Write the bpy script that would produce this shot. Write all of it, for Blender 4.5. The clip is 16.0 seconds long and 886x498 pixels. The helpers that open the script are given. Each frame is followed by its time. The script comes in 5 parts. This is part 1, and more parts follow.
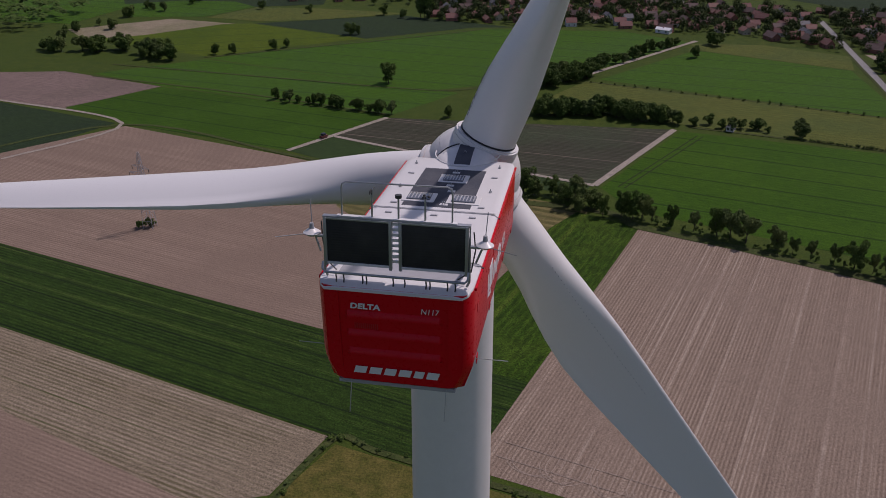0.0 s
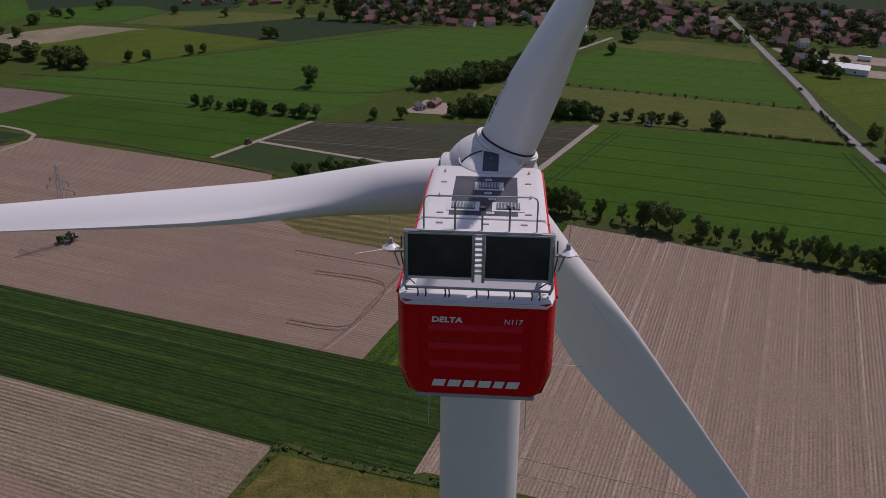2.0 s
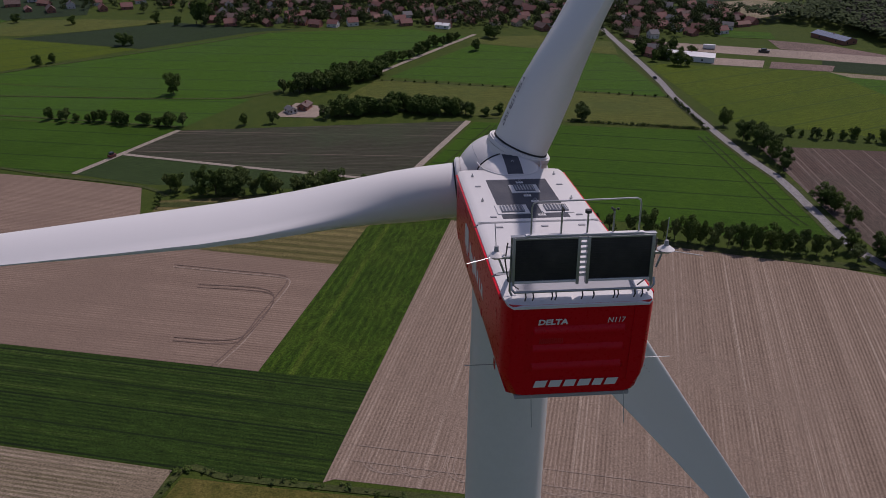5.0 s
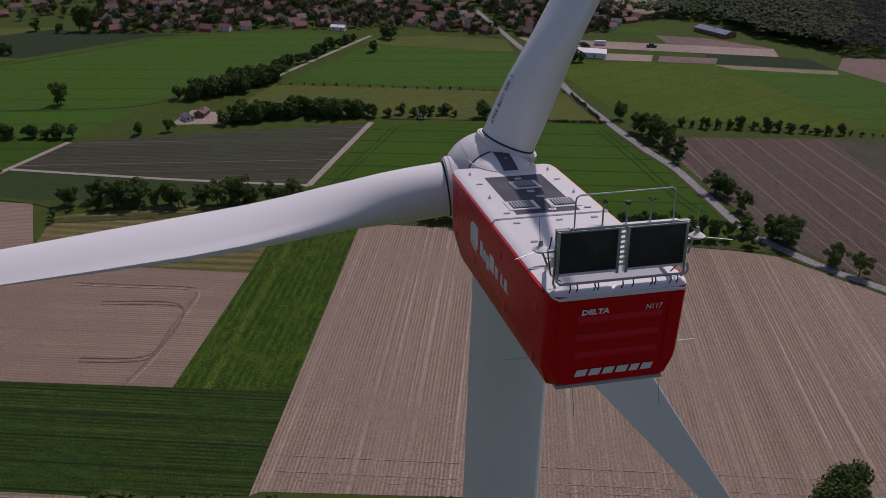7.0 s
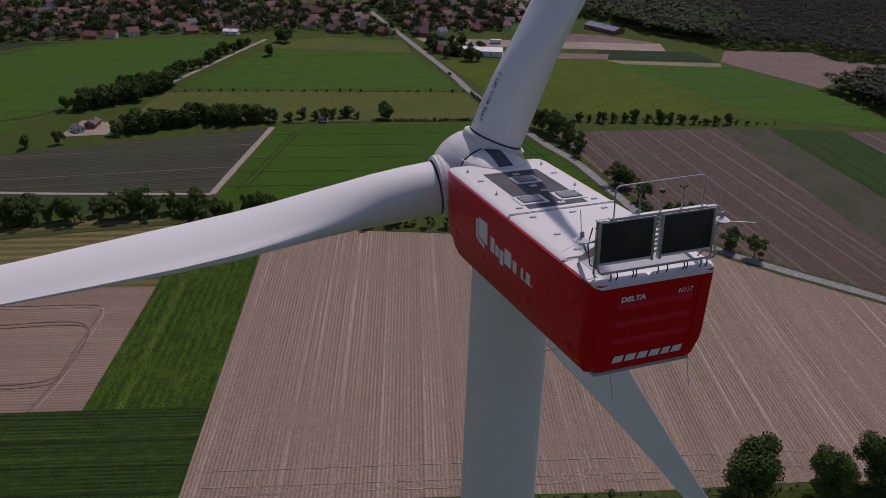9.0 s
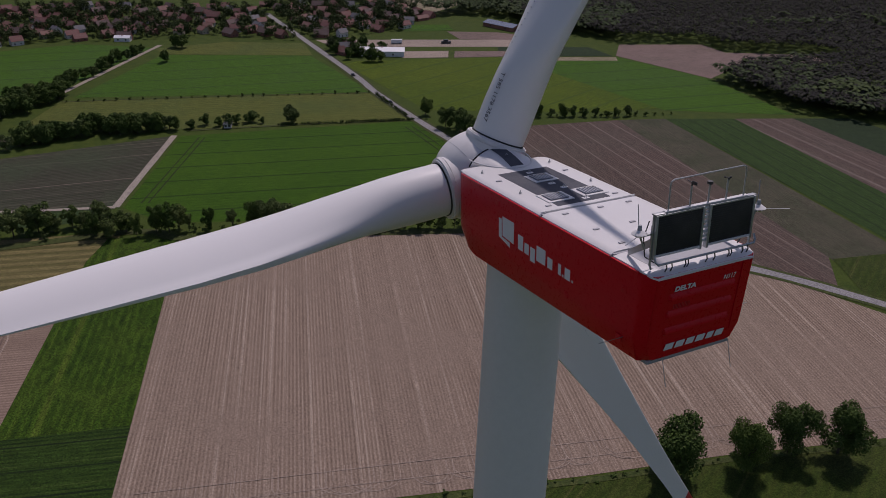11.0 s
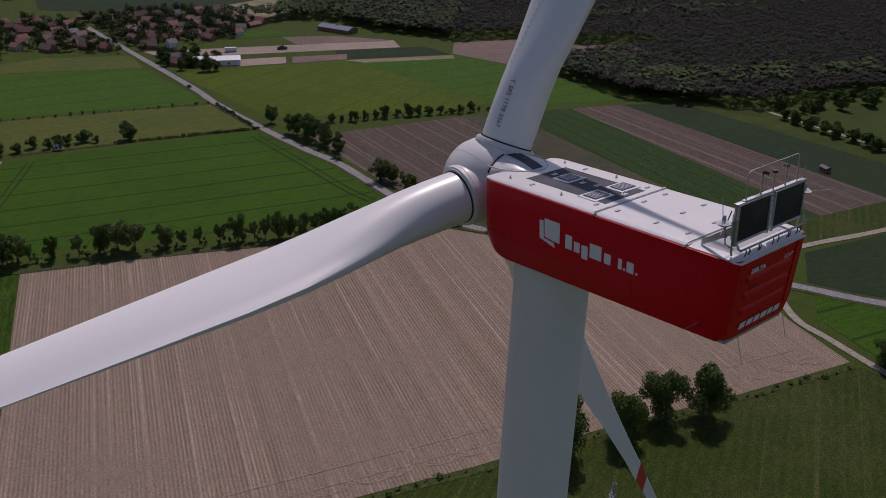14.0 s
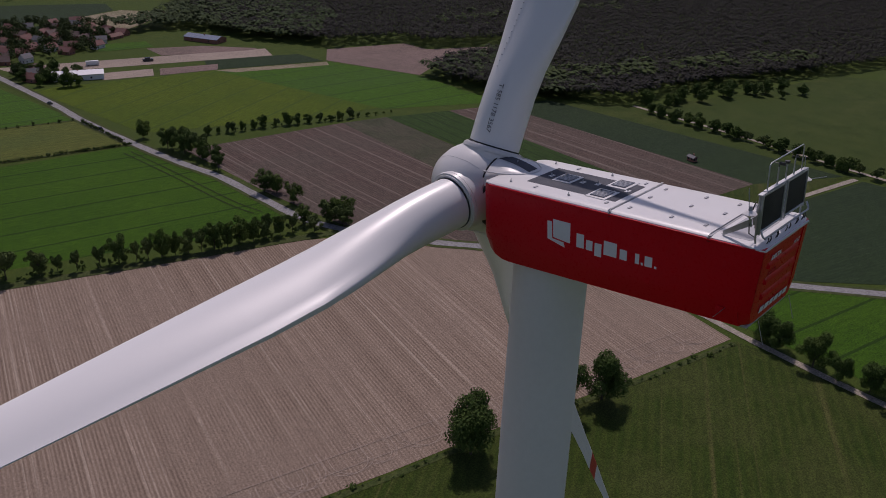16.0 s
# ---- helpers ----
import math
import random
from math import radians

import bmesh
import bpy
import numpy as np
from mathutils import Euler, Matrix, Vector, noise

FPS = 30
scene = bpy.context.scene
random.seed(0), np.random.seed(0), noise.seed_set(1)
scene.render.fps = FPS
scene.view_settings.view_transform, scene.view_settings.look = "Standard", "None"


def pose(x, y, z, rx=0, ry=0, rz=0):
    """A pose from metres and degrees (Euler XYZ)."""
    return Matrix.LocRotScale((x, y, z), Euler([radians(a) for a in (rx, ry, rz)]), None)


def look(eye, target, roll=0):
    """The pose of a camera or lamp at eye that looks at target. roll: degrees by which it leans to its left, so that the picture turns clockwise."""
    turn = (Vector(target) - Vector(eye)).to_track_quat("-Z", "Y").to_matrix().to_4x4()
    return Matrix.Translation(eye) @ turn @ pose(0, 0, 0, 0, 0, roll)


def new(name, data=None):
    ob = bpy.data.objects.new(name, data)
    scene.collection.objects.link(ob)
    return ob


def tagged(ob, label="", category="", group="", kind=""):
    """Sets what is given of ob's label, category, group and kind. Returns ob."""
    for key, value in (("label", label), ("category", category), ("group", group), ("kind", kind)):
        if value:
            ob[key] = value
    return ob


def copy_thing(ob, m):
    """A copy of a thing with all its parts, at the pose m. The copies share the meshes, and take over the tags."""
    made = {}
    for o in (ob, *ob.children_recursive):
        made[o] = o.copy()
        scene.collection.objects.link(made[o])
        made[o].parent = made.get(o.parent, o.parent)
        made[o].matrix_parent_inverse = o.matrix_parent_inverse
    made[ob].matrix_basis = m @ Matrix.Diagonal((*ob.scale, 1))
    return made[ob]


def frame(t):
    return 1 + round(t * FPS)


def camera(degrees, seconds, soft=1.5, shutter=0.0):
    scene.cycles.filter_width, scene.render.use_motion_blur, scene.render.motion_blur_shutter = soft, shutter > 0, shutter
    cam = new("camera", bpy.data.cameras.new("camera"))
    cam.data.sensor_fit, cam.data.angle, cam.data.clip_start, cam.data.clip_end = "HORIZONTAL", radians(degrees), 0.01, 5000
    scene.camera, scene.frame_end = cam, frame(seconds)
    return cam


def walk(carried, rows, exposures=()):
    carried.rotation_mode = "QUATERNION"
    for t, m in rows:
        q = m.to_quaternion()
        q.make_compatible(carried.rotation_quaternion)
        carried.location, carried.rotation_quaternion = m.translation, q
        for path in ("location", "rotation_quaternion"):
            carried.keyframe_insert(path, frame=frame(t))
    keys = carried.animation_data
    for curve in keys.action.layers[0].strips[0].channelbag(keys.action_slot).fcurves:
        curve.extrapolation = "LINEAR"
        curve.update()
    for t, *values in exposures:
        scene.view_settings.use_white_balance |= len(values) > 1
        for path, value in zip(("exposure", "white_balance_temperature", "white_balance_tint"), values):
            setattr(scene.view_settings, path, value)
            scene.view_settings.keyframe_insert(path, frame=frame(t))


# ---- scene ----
# Camera: a drone circling the nacelle of a wind turbine.
PATH = [
    (0.0, (4.507, -26.032, 153.668), (-0.161, 0.312, 140.096), -0.10),
    (0.5, (3.494, -26.216, 153.764), (-0.503, 0.240, 140.196), -0.09),
    (1.0, (2.508, -26.326, 153.827), (-0.825, 0.225, 140.265), -0.04),
    (1.5, (1.523, -26.392, 153.878), (-1.142, 0.237, 140.322), 0.03),
    (2.0, (0.530, -26.434, 153.929), (-1.456, 0.256, 140.374), 0.10),
    (2.5, (-0.473, -26.463, 153.982), (-1.762, 0.269, 140.427), 0.17),
    (3.0, (-1.483, -26.484, 154.038), (-2.052, 0.272, 140.481), 0.24),
    (3.5, (-2.493, -26.497, 154.092), (-2.315, 0.263, 140.533), 0.31),
    (4.0, (-3.496, -26.501, 154.141), (-2.543, 0.243, 140.582), 0.38),
    (6.5, (-8.252, -26.241, 154.202), (-3.105, 0.048, 140.696), 0.87),
    (7.0, (-9.156, -26.107, 154.177), (-3.145, 0.010, 140.694), 0.99),
    (7.5, (-10.055, -25.940, 154.146), (-3.188, -0.022, 140.688), 1.11),
    (8.0, (-10.960, -25.738, 154.115), (-3.247, -0.046, 140.682), 1.22),
    (8.5, (-11.877, -25.501, 154.089), (-3.337, -0.059, 140.680), 1.32),
    (9.0, (-12.815, -25.227, 154.071), (-3.466, -0.058, 140.686), 1.41),
    (11.5, (-17.939, -23.260, 154.201), (-4.795, 0.202, 140.905), 1.50),
    (12.0, (-19.035, -22.728, 154.259), (-5.147, 0.312, 140.983), 1.47),
    (12.5, (-20.133, -22.143, 154.317), (-5.491, 0.439, 141.065), 1.45),
    (13.0, (-21.221, -21.502, 154.367), (-5.808, 0.581, 141.146), 1.44),
    (13.5, (-22.285, -20.801, 154.401), (-6.081, 0.733, 141.222), 1.46),
    (14.0, (-23.311, -20.043, 154.417), (-6.298, 0.890, 141.288), 1.50),
    (14.5, (-24.291, -19.233, 154.412), (-6.457, 1.046, 141.345), 1.57),
    (15.0, (-25.224, -18.380, 154.393), (-6.571, 1.194, 141.395), 1.66),
    (15.5, (-26.118, -17.504, 154.375), (-6.672, 1.329, 141.446), 1.74),
    (16.0, (-27.001, -16.632, 154.387), (-6.815, 1.449, 141.518), 1.79),
]

cam = camera(55.7, 16.0, soft=0.9)
walk(cam, [(t, look(eye, target, roll)) for t, eye, target, roll in PATH], [(0.0, -0.41, 6600, 30), (16.0, -0.55, 6600, 30)])

# ---- daylight ----
SUN_AZ, SUN_EL = 47.0, 57.0          # degrees: azimuth from +y towards +x, elevation
world = bpy.data.worlds.new("sky")
scene.world = world
world.use_nodes = True
wn = world.node_tree.nodes
sky = wn.new("ShaderNodeTexSky")
sky.sky_type, sky.sun_disc = "NISHITA", False
sky.sun_elevation, sky.sun_rotation = radians(SUN_EL), radians(SUN_AZ)
world.node_tree.links.new(sky.outputs[0], wn["Background"].inputs[0])
wn["Background"].inputs[1].default_value = 0.09
sun_data = bpy.data.lights.new("sun", "SUN")
sun_data.energy, sun_data.angle, sun_data.color = 3.1, radians(0.6), (1.0, 0.96, 0.9)
sun = new("sun", sun_data)
sa, se = radians(SUN_AZ), radians(SUN_EL)
sun_dir = Vector((math.sin(sa) * math.cos(se), math.cos(sa) * math.cos(se), math.sin(se)))
sun.matrix_world = look(sun_dir * 400, (0, 0, 0))


# ---- materials ----
def base(name, rough=0.6, metal=0.0, spec=0.5):
    m = bpy.data.materials.new(name)
    m.use_nodes = True
    nt = m.node_tree
    b = nt.nodes["Principled BSDF"]
    b.inputs["Roughness"].default_value, b.inputs["Metallic"].default_value = rough, metal
    b.inputs["Specular IOR Level"].default_value = spec
    return m, nt, b


def mapped(nt, kind="Object", scale=(1, 1, 1), angle=0.0):
    tc = nt.nodes.new("ShaderNodeTexCoord")
    mp = nt.nodes.new("ShaderNodeMapping")
    mp.vector_type = "TEXTURE"
    mp.inputs["Rotation"].default_value = (0, 0, angle)
    mp.inputs["Scale"].default_value = scale
    nt.links.new(tc.outputs[kind], mp.inputs["Vector"])
    return mp.outputs["Vector"]


def noise_tex(nt, vec, scale, detail=4.0, rough=0.55):
    n = nt.nodes.new("ShaderNodeTexNoise")
    n.inputs["Scale"].default_value, n.inputs["Detail"].default_value = scale, detail
    n.inputs["Roughness"].default_value = rough
    nt.links.new(vec, n.inputs["Vector"])
    return n.outputs["Fac"]


def ramp(nt, fac, stops):
    r = nt.nodes.new("ShaderNodeValToRGB")
    while len(r.color_ramp.elements) < len(stops):
        r.color_ramp.elements.new(0.5)
    for el, (p, c) in zip(r.color_ramp.elements, stops):
        el.position = p
        el.color = (*c, 1) if len(c) == 3 else c
    nt.links.new(fac, r.inputs["Fac"])
    return r.outputs["Color"]


def mix(nt, fac, a, b, mode="MIX"):
    n = nt.nodes.new("ShaderNodeMix")
    n.data_type, n.blend_type = "RGBA", mode
    for sock, v in ((0, fac), (6, a), (7, b)):
        if isinstance(v, (int, float)):
            n.inputs[sock].default_value = v
        elif isinstance(v, tuple):
            n.inputs[sock].default_value = (*v, 1)
        else:
            nt.links.new(v, n.inputs[sock])
    return n.outputs[2]


def bump(nt, b, height, strength, dist):
    n = nt.nodes.new("ShaderNodeBump")
    n.inputs["Strength"].default_value, n.inputs["Distance"].default_value = strength, dist
    nt.links.new(height, n.inputs["Height"])
    nt.links.new(n.outputs["Normal"], b.inputs["Normal"])


def paint(name, col, dirt=0.12, rough=0.35, metal=0.0, grime=(0.25, 0.23, 0.2), size=1.0, coat=0.0, spec=0.5):
    """Painted or coated surface with faint streaks and dust."""
    m, nt, b = base(name, rough, metal, spec)
    v = mapped(nt)
    big = noise_tex(nt, v, 0.35 / size, 5, 0.6)
    fine = noise_tex(nt, v, 9.0 / size, 4, 0.6)
    k = ramp(nt, big, [(0.38, (0, 0, 0)), (0.72, (1, 1, 1))])
    c = mix(nt, k, col, tuple(x * (1 - dirt) + g * dirt for x, g in zip(col, grime)))
    kf = ramp(nt, fine, [(0.35, (0.975, 0.975, 0.975)), (0.65, (1.01, 1.01, 1.01))])
    nt.links.new(mix(nt, 1.0, c, kf, "MULTIPLY"), b.inputs["Base Color"])
    rr = ramp(nt, fine, [(0.3, (rough * 0.8,) * 3), (0.7, (min(1, rough * 1.25),) * 3)])
    nt.links.new(rr, b.inputs["Roughness"])
    b.inputs["Coat Weight"].default_value = coat
    return m


def crop(name, low, high, heading, row=0.8, lines=None, patch=None, patch_size=35.0, contrast=0.5, tram=0.0, tram_col=(0.05, 0.05, 0.02), rough=0.95, grain=1.0):
    """Field surface: rows along the heading (dx, dy), uneven growth, tramlines every `tram` metres."""
    m, nt, b = base(name, rough, 0, 0.15)
    ang = math.atan2(heading[1], heading[0])
    rows_v = mapped(nt, scale=(420.0 * row, row, 1), angle=ang)
    n1 = noise_tex(nt, rows_v, 0.55, 3, 0.7)
    rows_w = mapped(nt, scale=(700.0, row * 4.5, 1), angle=ang)
    n2 = noise_tex(nt, rows_w, 0.6, 3, 0.65)
    v = mapped(nt)
    n3 = noise_tex(nt, v, 1.0 / patch_size, 6, 0.62)
    n4 = noise_tex(nt, v, 1.9, 5, 0.8)
    lo, hi = 0.5 - 0.15 * (1 - contrast) - 0.04, 0.5 + 0.15 * (1 - contrast) + 0.04
    c = mix(nt, ramp(nt, n1, [(lo, (0, 0, 0)), (hi, (1, 1, 1))]), low, high)
    c2 = mix(nt, ramp(nt, n2, [(0.41, (0, 0, 0)), (0.60, (1, 1, 1))]), low, high)
    wv = nt.nodes.new("ShaderNodeTexWave")
    wv.wave_type, wv.bands_direction, wv.wave_profile = "BANDS", "Y", "SIN"
    wv.inputs["Scale"].default_value = 0.314 / (row * 1.35)
    wv.inputs["Distortion"].default_value, wv.inputs["Detail"].default_value, wv.inputs["Detail Scale"].default_value = 0.25, 2.0, 0.25
    nt.links.new(mapped(nt, angle=ang), wv.inputs["Vector"])
    c3 = mix(nt, ramp(nt, wv.outputs["Fac"], [(0.25, (0, 0, 0)), (0.8, (1, 1, 1))]), low, high)
    c = mix(nt, 0.22, mix(nt, 0.68, c, c3), c2)
    if lines:
        c = mix(nt, ramp(nt, n1, [(0.585, (0, 0, 0)), (0.64, (1, 1, 1))]), c, lines)
    if patch:
        c = mix(nt, ramp(nt, n3, [(0.45, (0, 0, 0)), (0.60, (0.8, 0.8, 0.8))]), c, patch)
    g = ramp(nt, n4, [(0.40, (1 - 0.45 * grain,) * 3), (0.62, (1 + 0.42 * grain,) * 3)])
    c = mix(nt, 1.0, c, g, "MULTIPLY")
    clumps = ramp(nt, noise_tex(nt, mapped(nt, scale=(3.0, 1.0, 1), angle=ang), 0.5, 4, 0.7), [(0.40, (1 - 0.3 * max(0.0, grain - 0.6),) * 3), (0.60, (1 + 0.28 * max(0.0, grain - 0.6),) * 3)])
    c = mix(nt, 1.0, c, clumps, "MULTIPLY")
    if tram:
        w = nt.nodes.new("ShaderNodeTexWave")
        w.wave_type, w.bands_direction, w.wave_profile = "BANDS", "Y", "SIN"
        w.inputs["Scale"].default_value = 2 * math.pi / 20.0 / tram
        w.inputs["Distortion"].default_value = 0.0
        nt.links.new(mapped(nt, angle=ang), w.inputs["Vector"])
        k = ramp(nt, w.outputs["Fac"], [(0.984, (0, 0, 0)), (0.992, (0.75, 0.75, 0.75))])
        c = mix(nt, k, c, tram_col)
    nt.links.new(c, b.inputs["Base Color"])
    bump(nt, b, n4, 0.5, 0.25)
    return m


def mottled(name, a, bcol, ccol, size=6.0, rough=0.95, bsize=0.3):
    m, nt, b = base(name, rough, 0, 0.15)
    v = mapped(nt)
    n1 = noise_tex(nt, v, 1.0 / size, 6, 0.65)
    n2 = noise_tex(nt, v, 0.012, 5, 0.6)
    n3 = noise_tex(nt, v, 1.5, 4, 0.7)
    c = mix(nt, ramp(nt, n1, [(0.35, (0, 0, 0)), (0.66, (1, 1, 1))]), a, bcol)
    c = mix(nt, ramp(nt, n2, [(0.42, (0, 0, 0)), (0.62, (0.8, 0.8, 0.8))]), c, ccol)
    c = mix(nt, 1.0, c, ramp(nt, n3, [(0.33, (0.6, 0.6, 0.6)), (0.67, (1.35, 1.35, 1.35))]), "MULTIPLY")
    nt.links.new(c, b.inputs["Base Color"])
    bump(nt, b, n3, 0.6, bsize)
    return m


def leafy(name, dark, light, spec=0.06):
    """Foliage: every clump its own shade."""
    m, nt, b = base(name, 0.7, 0, spec)
    geo = nt.nodes.new("ShaderNodeNewGeometry")
    oi = nt.nodes.new("ShaderNodeObjectInfo")
    c = ramp(nt, geo.outputs["Random Per Island"], [(0.0, dark), (1.0, light)])
    t = ramp(nt, oi.outputs["Random"], [(0.0, (0.72, 0.8, 0.7)), (0.5, (1, 1, 1)), (1.0, (1.1, 1.08, 0.92))])
    c = mix(nt, 1.0, c, t, "MULTIPLY")
    nt.links.new(c, b.inputs["Base Color"])
    return m


M = {
    "white": paint("white_gelcoat", (0.68, 0.675, 0.66), 0.08, 0.36),
    "blade": paint("blade_gelcoat", (0.755, 0.755, 0.735), 0.0, 0.32, size=0.12),
    "tower": paint("tower_paint", (0.74, 0.735, 0.715), 0.05, 0.42, size=3.0),
    "red": paint("traffic_red_gelcoat", (0.60, 0.001, 0.011), 0.04, 0.30, grime=(0.25, 0.02, 0.02), spec=0.22),
    "redtip": paint("red_marking", (0.52, 0.02, 0.03), 0.08, 0.4),
    "mat": paint("anti_slip_coating", (0.048, 0.054, 0.070), 0.22, 0.85, grime=(0.2, 0.2, 0.2), size=0.4),
    "lid": paint("hatch_lid_glass", (0.13, 0.145, 0.175), 0.15, 0.12, size=0.3),
    "seal": paint("rubber_seal", (0.02, 0.02, 0.022), 0.1, 0.7),
    "steel": paint("galvanised_steel", (0.42, 0.44, 0.46), 0.2, 0.42, metal=0.75, size=0.3),
    "fins": paint("radiator_core", (0.012, 0.013, 0.016), 0.1, 0.55, size=0.2),
    "grey": paint("grey_plastic", (0.35, 0.36, 0.38), 0.2, 0.5, size=0.3),
    "dark": paint("dark_plastic", (0.03, 0.032, 0.036), 0.2, 0.5, size=0.3),
    "lettering": paint("white_lettering", (0.74, 0.75, 0.76), 0.05, 0.4),
    "blackletter": paint("black_lettering", (0.03, 0.03, 0.035), 0.05, 0.5),
    "grass": mottled("meadow_grass", (0.032, 0.058, 0.008), (0.058, 0.082, 0.012), (0.042, 0.070, 0.009), 7.0),
    "rough": mottled("rough_yellow_meadow", (0.060, 0.066, 0.012), (0.135, 0.112, 0.030), (0.075, 0.078, 0.016), 5.0),
    "verge": mottled("rough_verge", (0.03, 0.05, 0.012), (0.07, 0.085, 0.025), (0.05, 0.06, 0.02), 2.0),
    "asphalt": mottled("asphalt", (0.20, 0.20, 0.20), (0.26, 0.25, 0.25), (0.22, 0.22, 0.215), 3.0, 0.9, 0.01),
    "gravel": mottled("gravel_track", (0.25, 0.22, 0.18), (0.34, 0.30, 0.25), (0.28, 0.25, 0.2), 2.0, 0.95, 0.05),
    "tyre": mottled("dry_soil_track", (0.26, 0.205, 0.165), (0.33, 0.265, 0.21), (0.27, 0.215, 0.17), 2.0, 0.95, 0.03),
    "darksoil": mottled("damp_soil_track", (0.13, 0.092, 0.075), (0.17, 0.125, 0.10), (0.15, 0.11, 0.09), 2.0, 0.95, 0.03),
    "darktyre": mottled("wheeling_in_crop", (0.018, 0.03, 0.008), (0.03, 0.042, 0.012), (0.02, 0.03, 0.01), 2.0, 0.95, 0.03),
    "leaf": leafy("oak_leaves", (0.046, 0.076, 0.020), (0.088, 0.138, 0.034)),
    "leaf2": leafy("willow_leaves", (0.066, 0.094, 0.032), (0.115, 0.158, 0.050)),
    # needle green lightened to grey: aerial haze over the forest put into the colour
    "pine": leafy("hazy_pine_needles", (0.033, 0.034, 0.034), (0.047, 0.046, 0.044), 0.02),
    "mixed": leafy("broadleaf_wood_leaves", (0.036, 0.053, 0.024), (0.058, 0.083, 0.033), 0.04),
    "bark": mottled("bark", (0.06, 0.05, 0.04), (0.11, 0.095, 0.075), (0.08, 0.07, 0.055), 0.5),
}

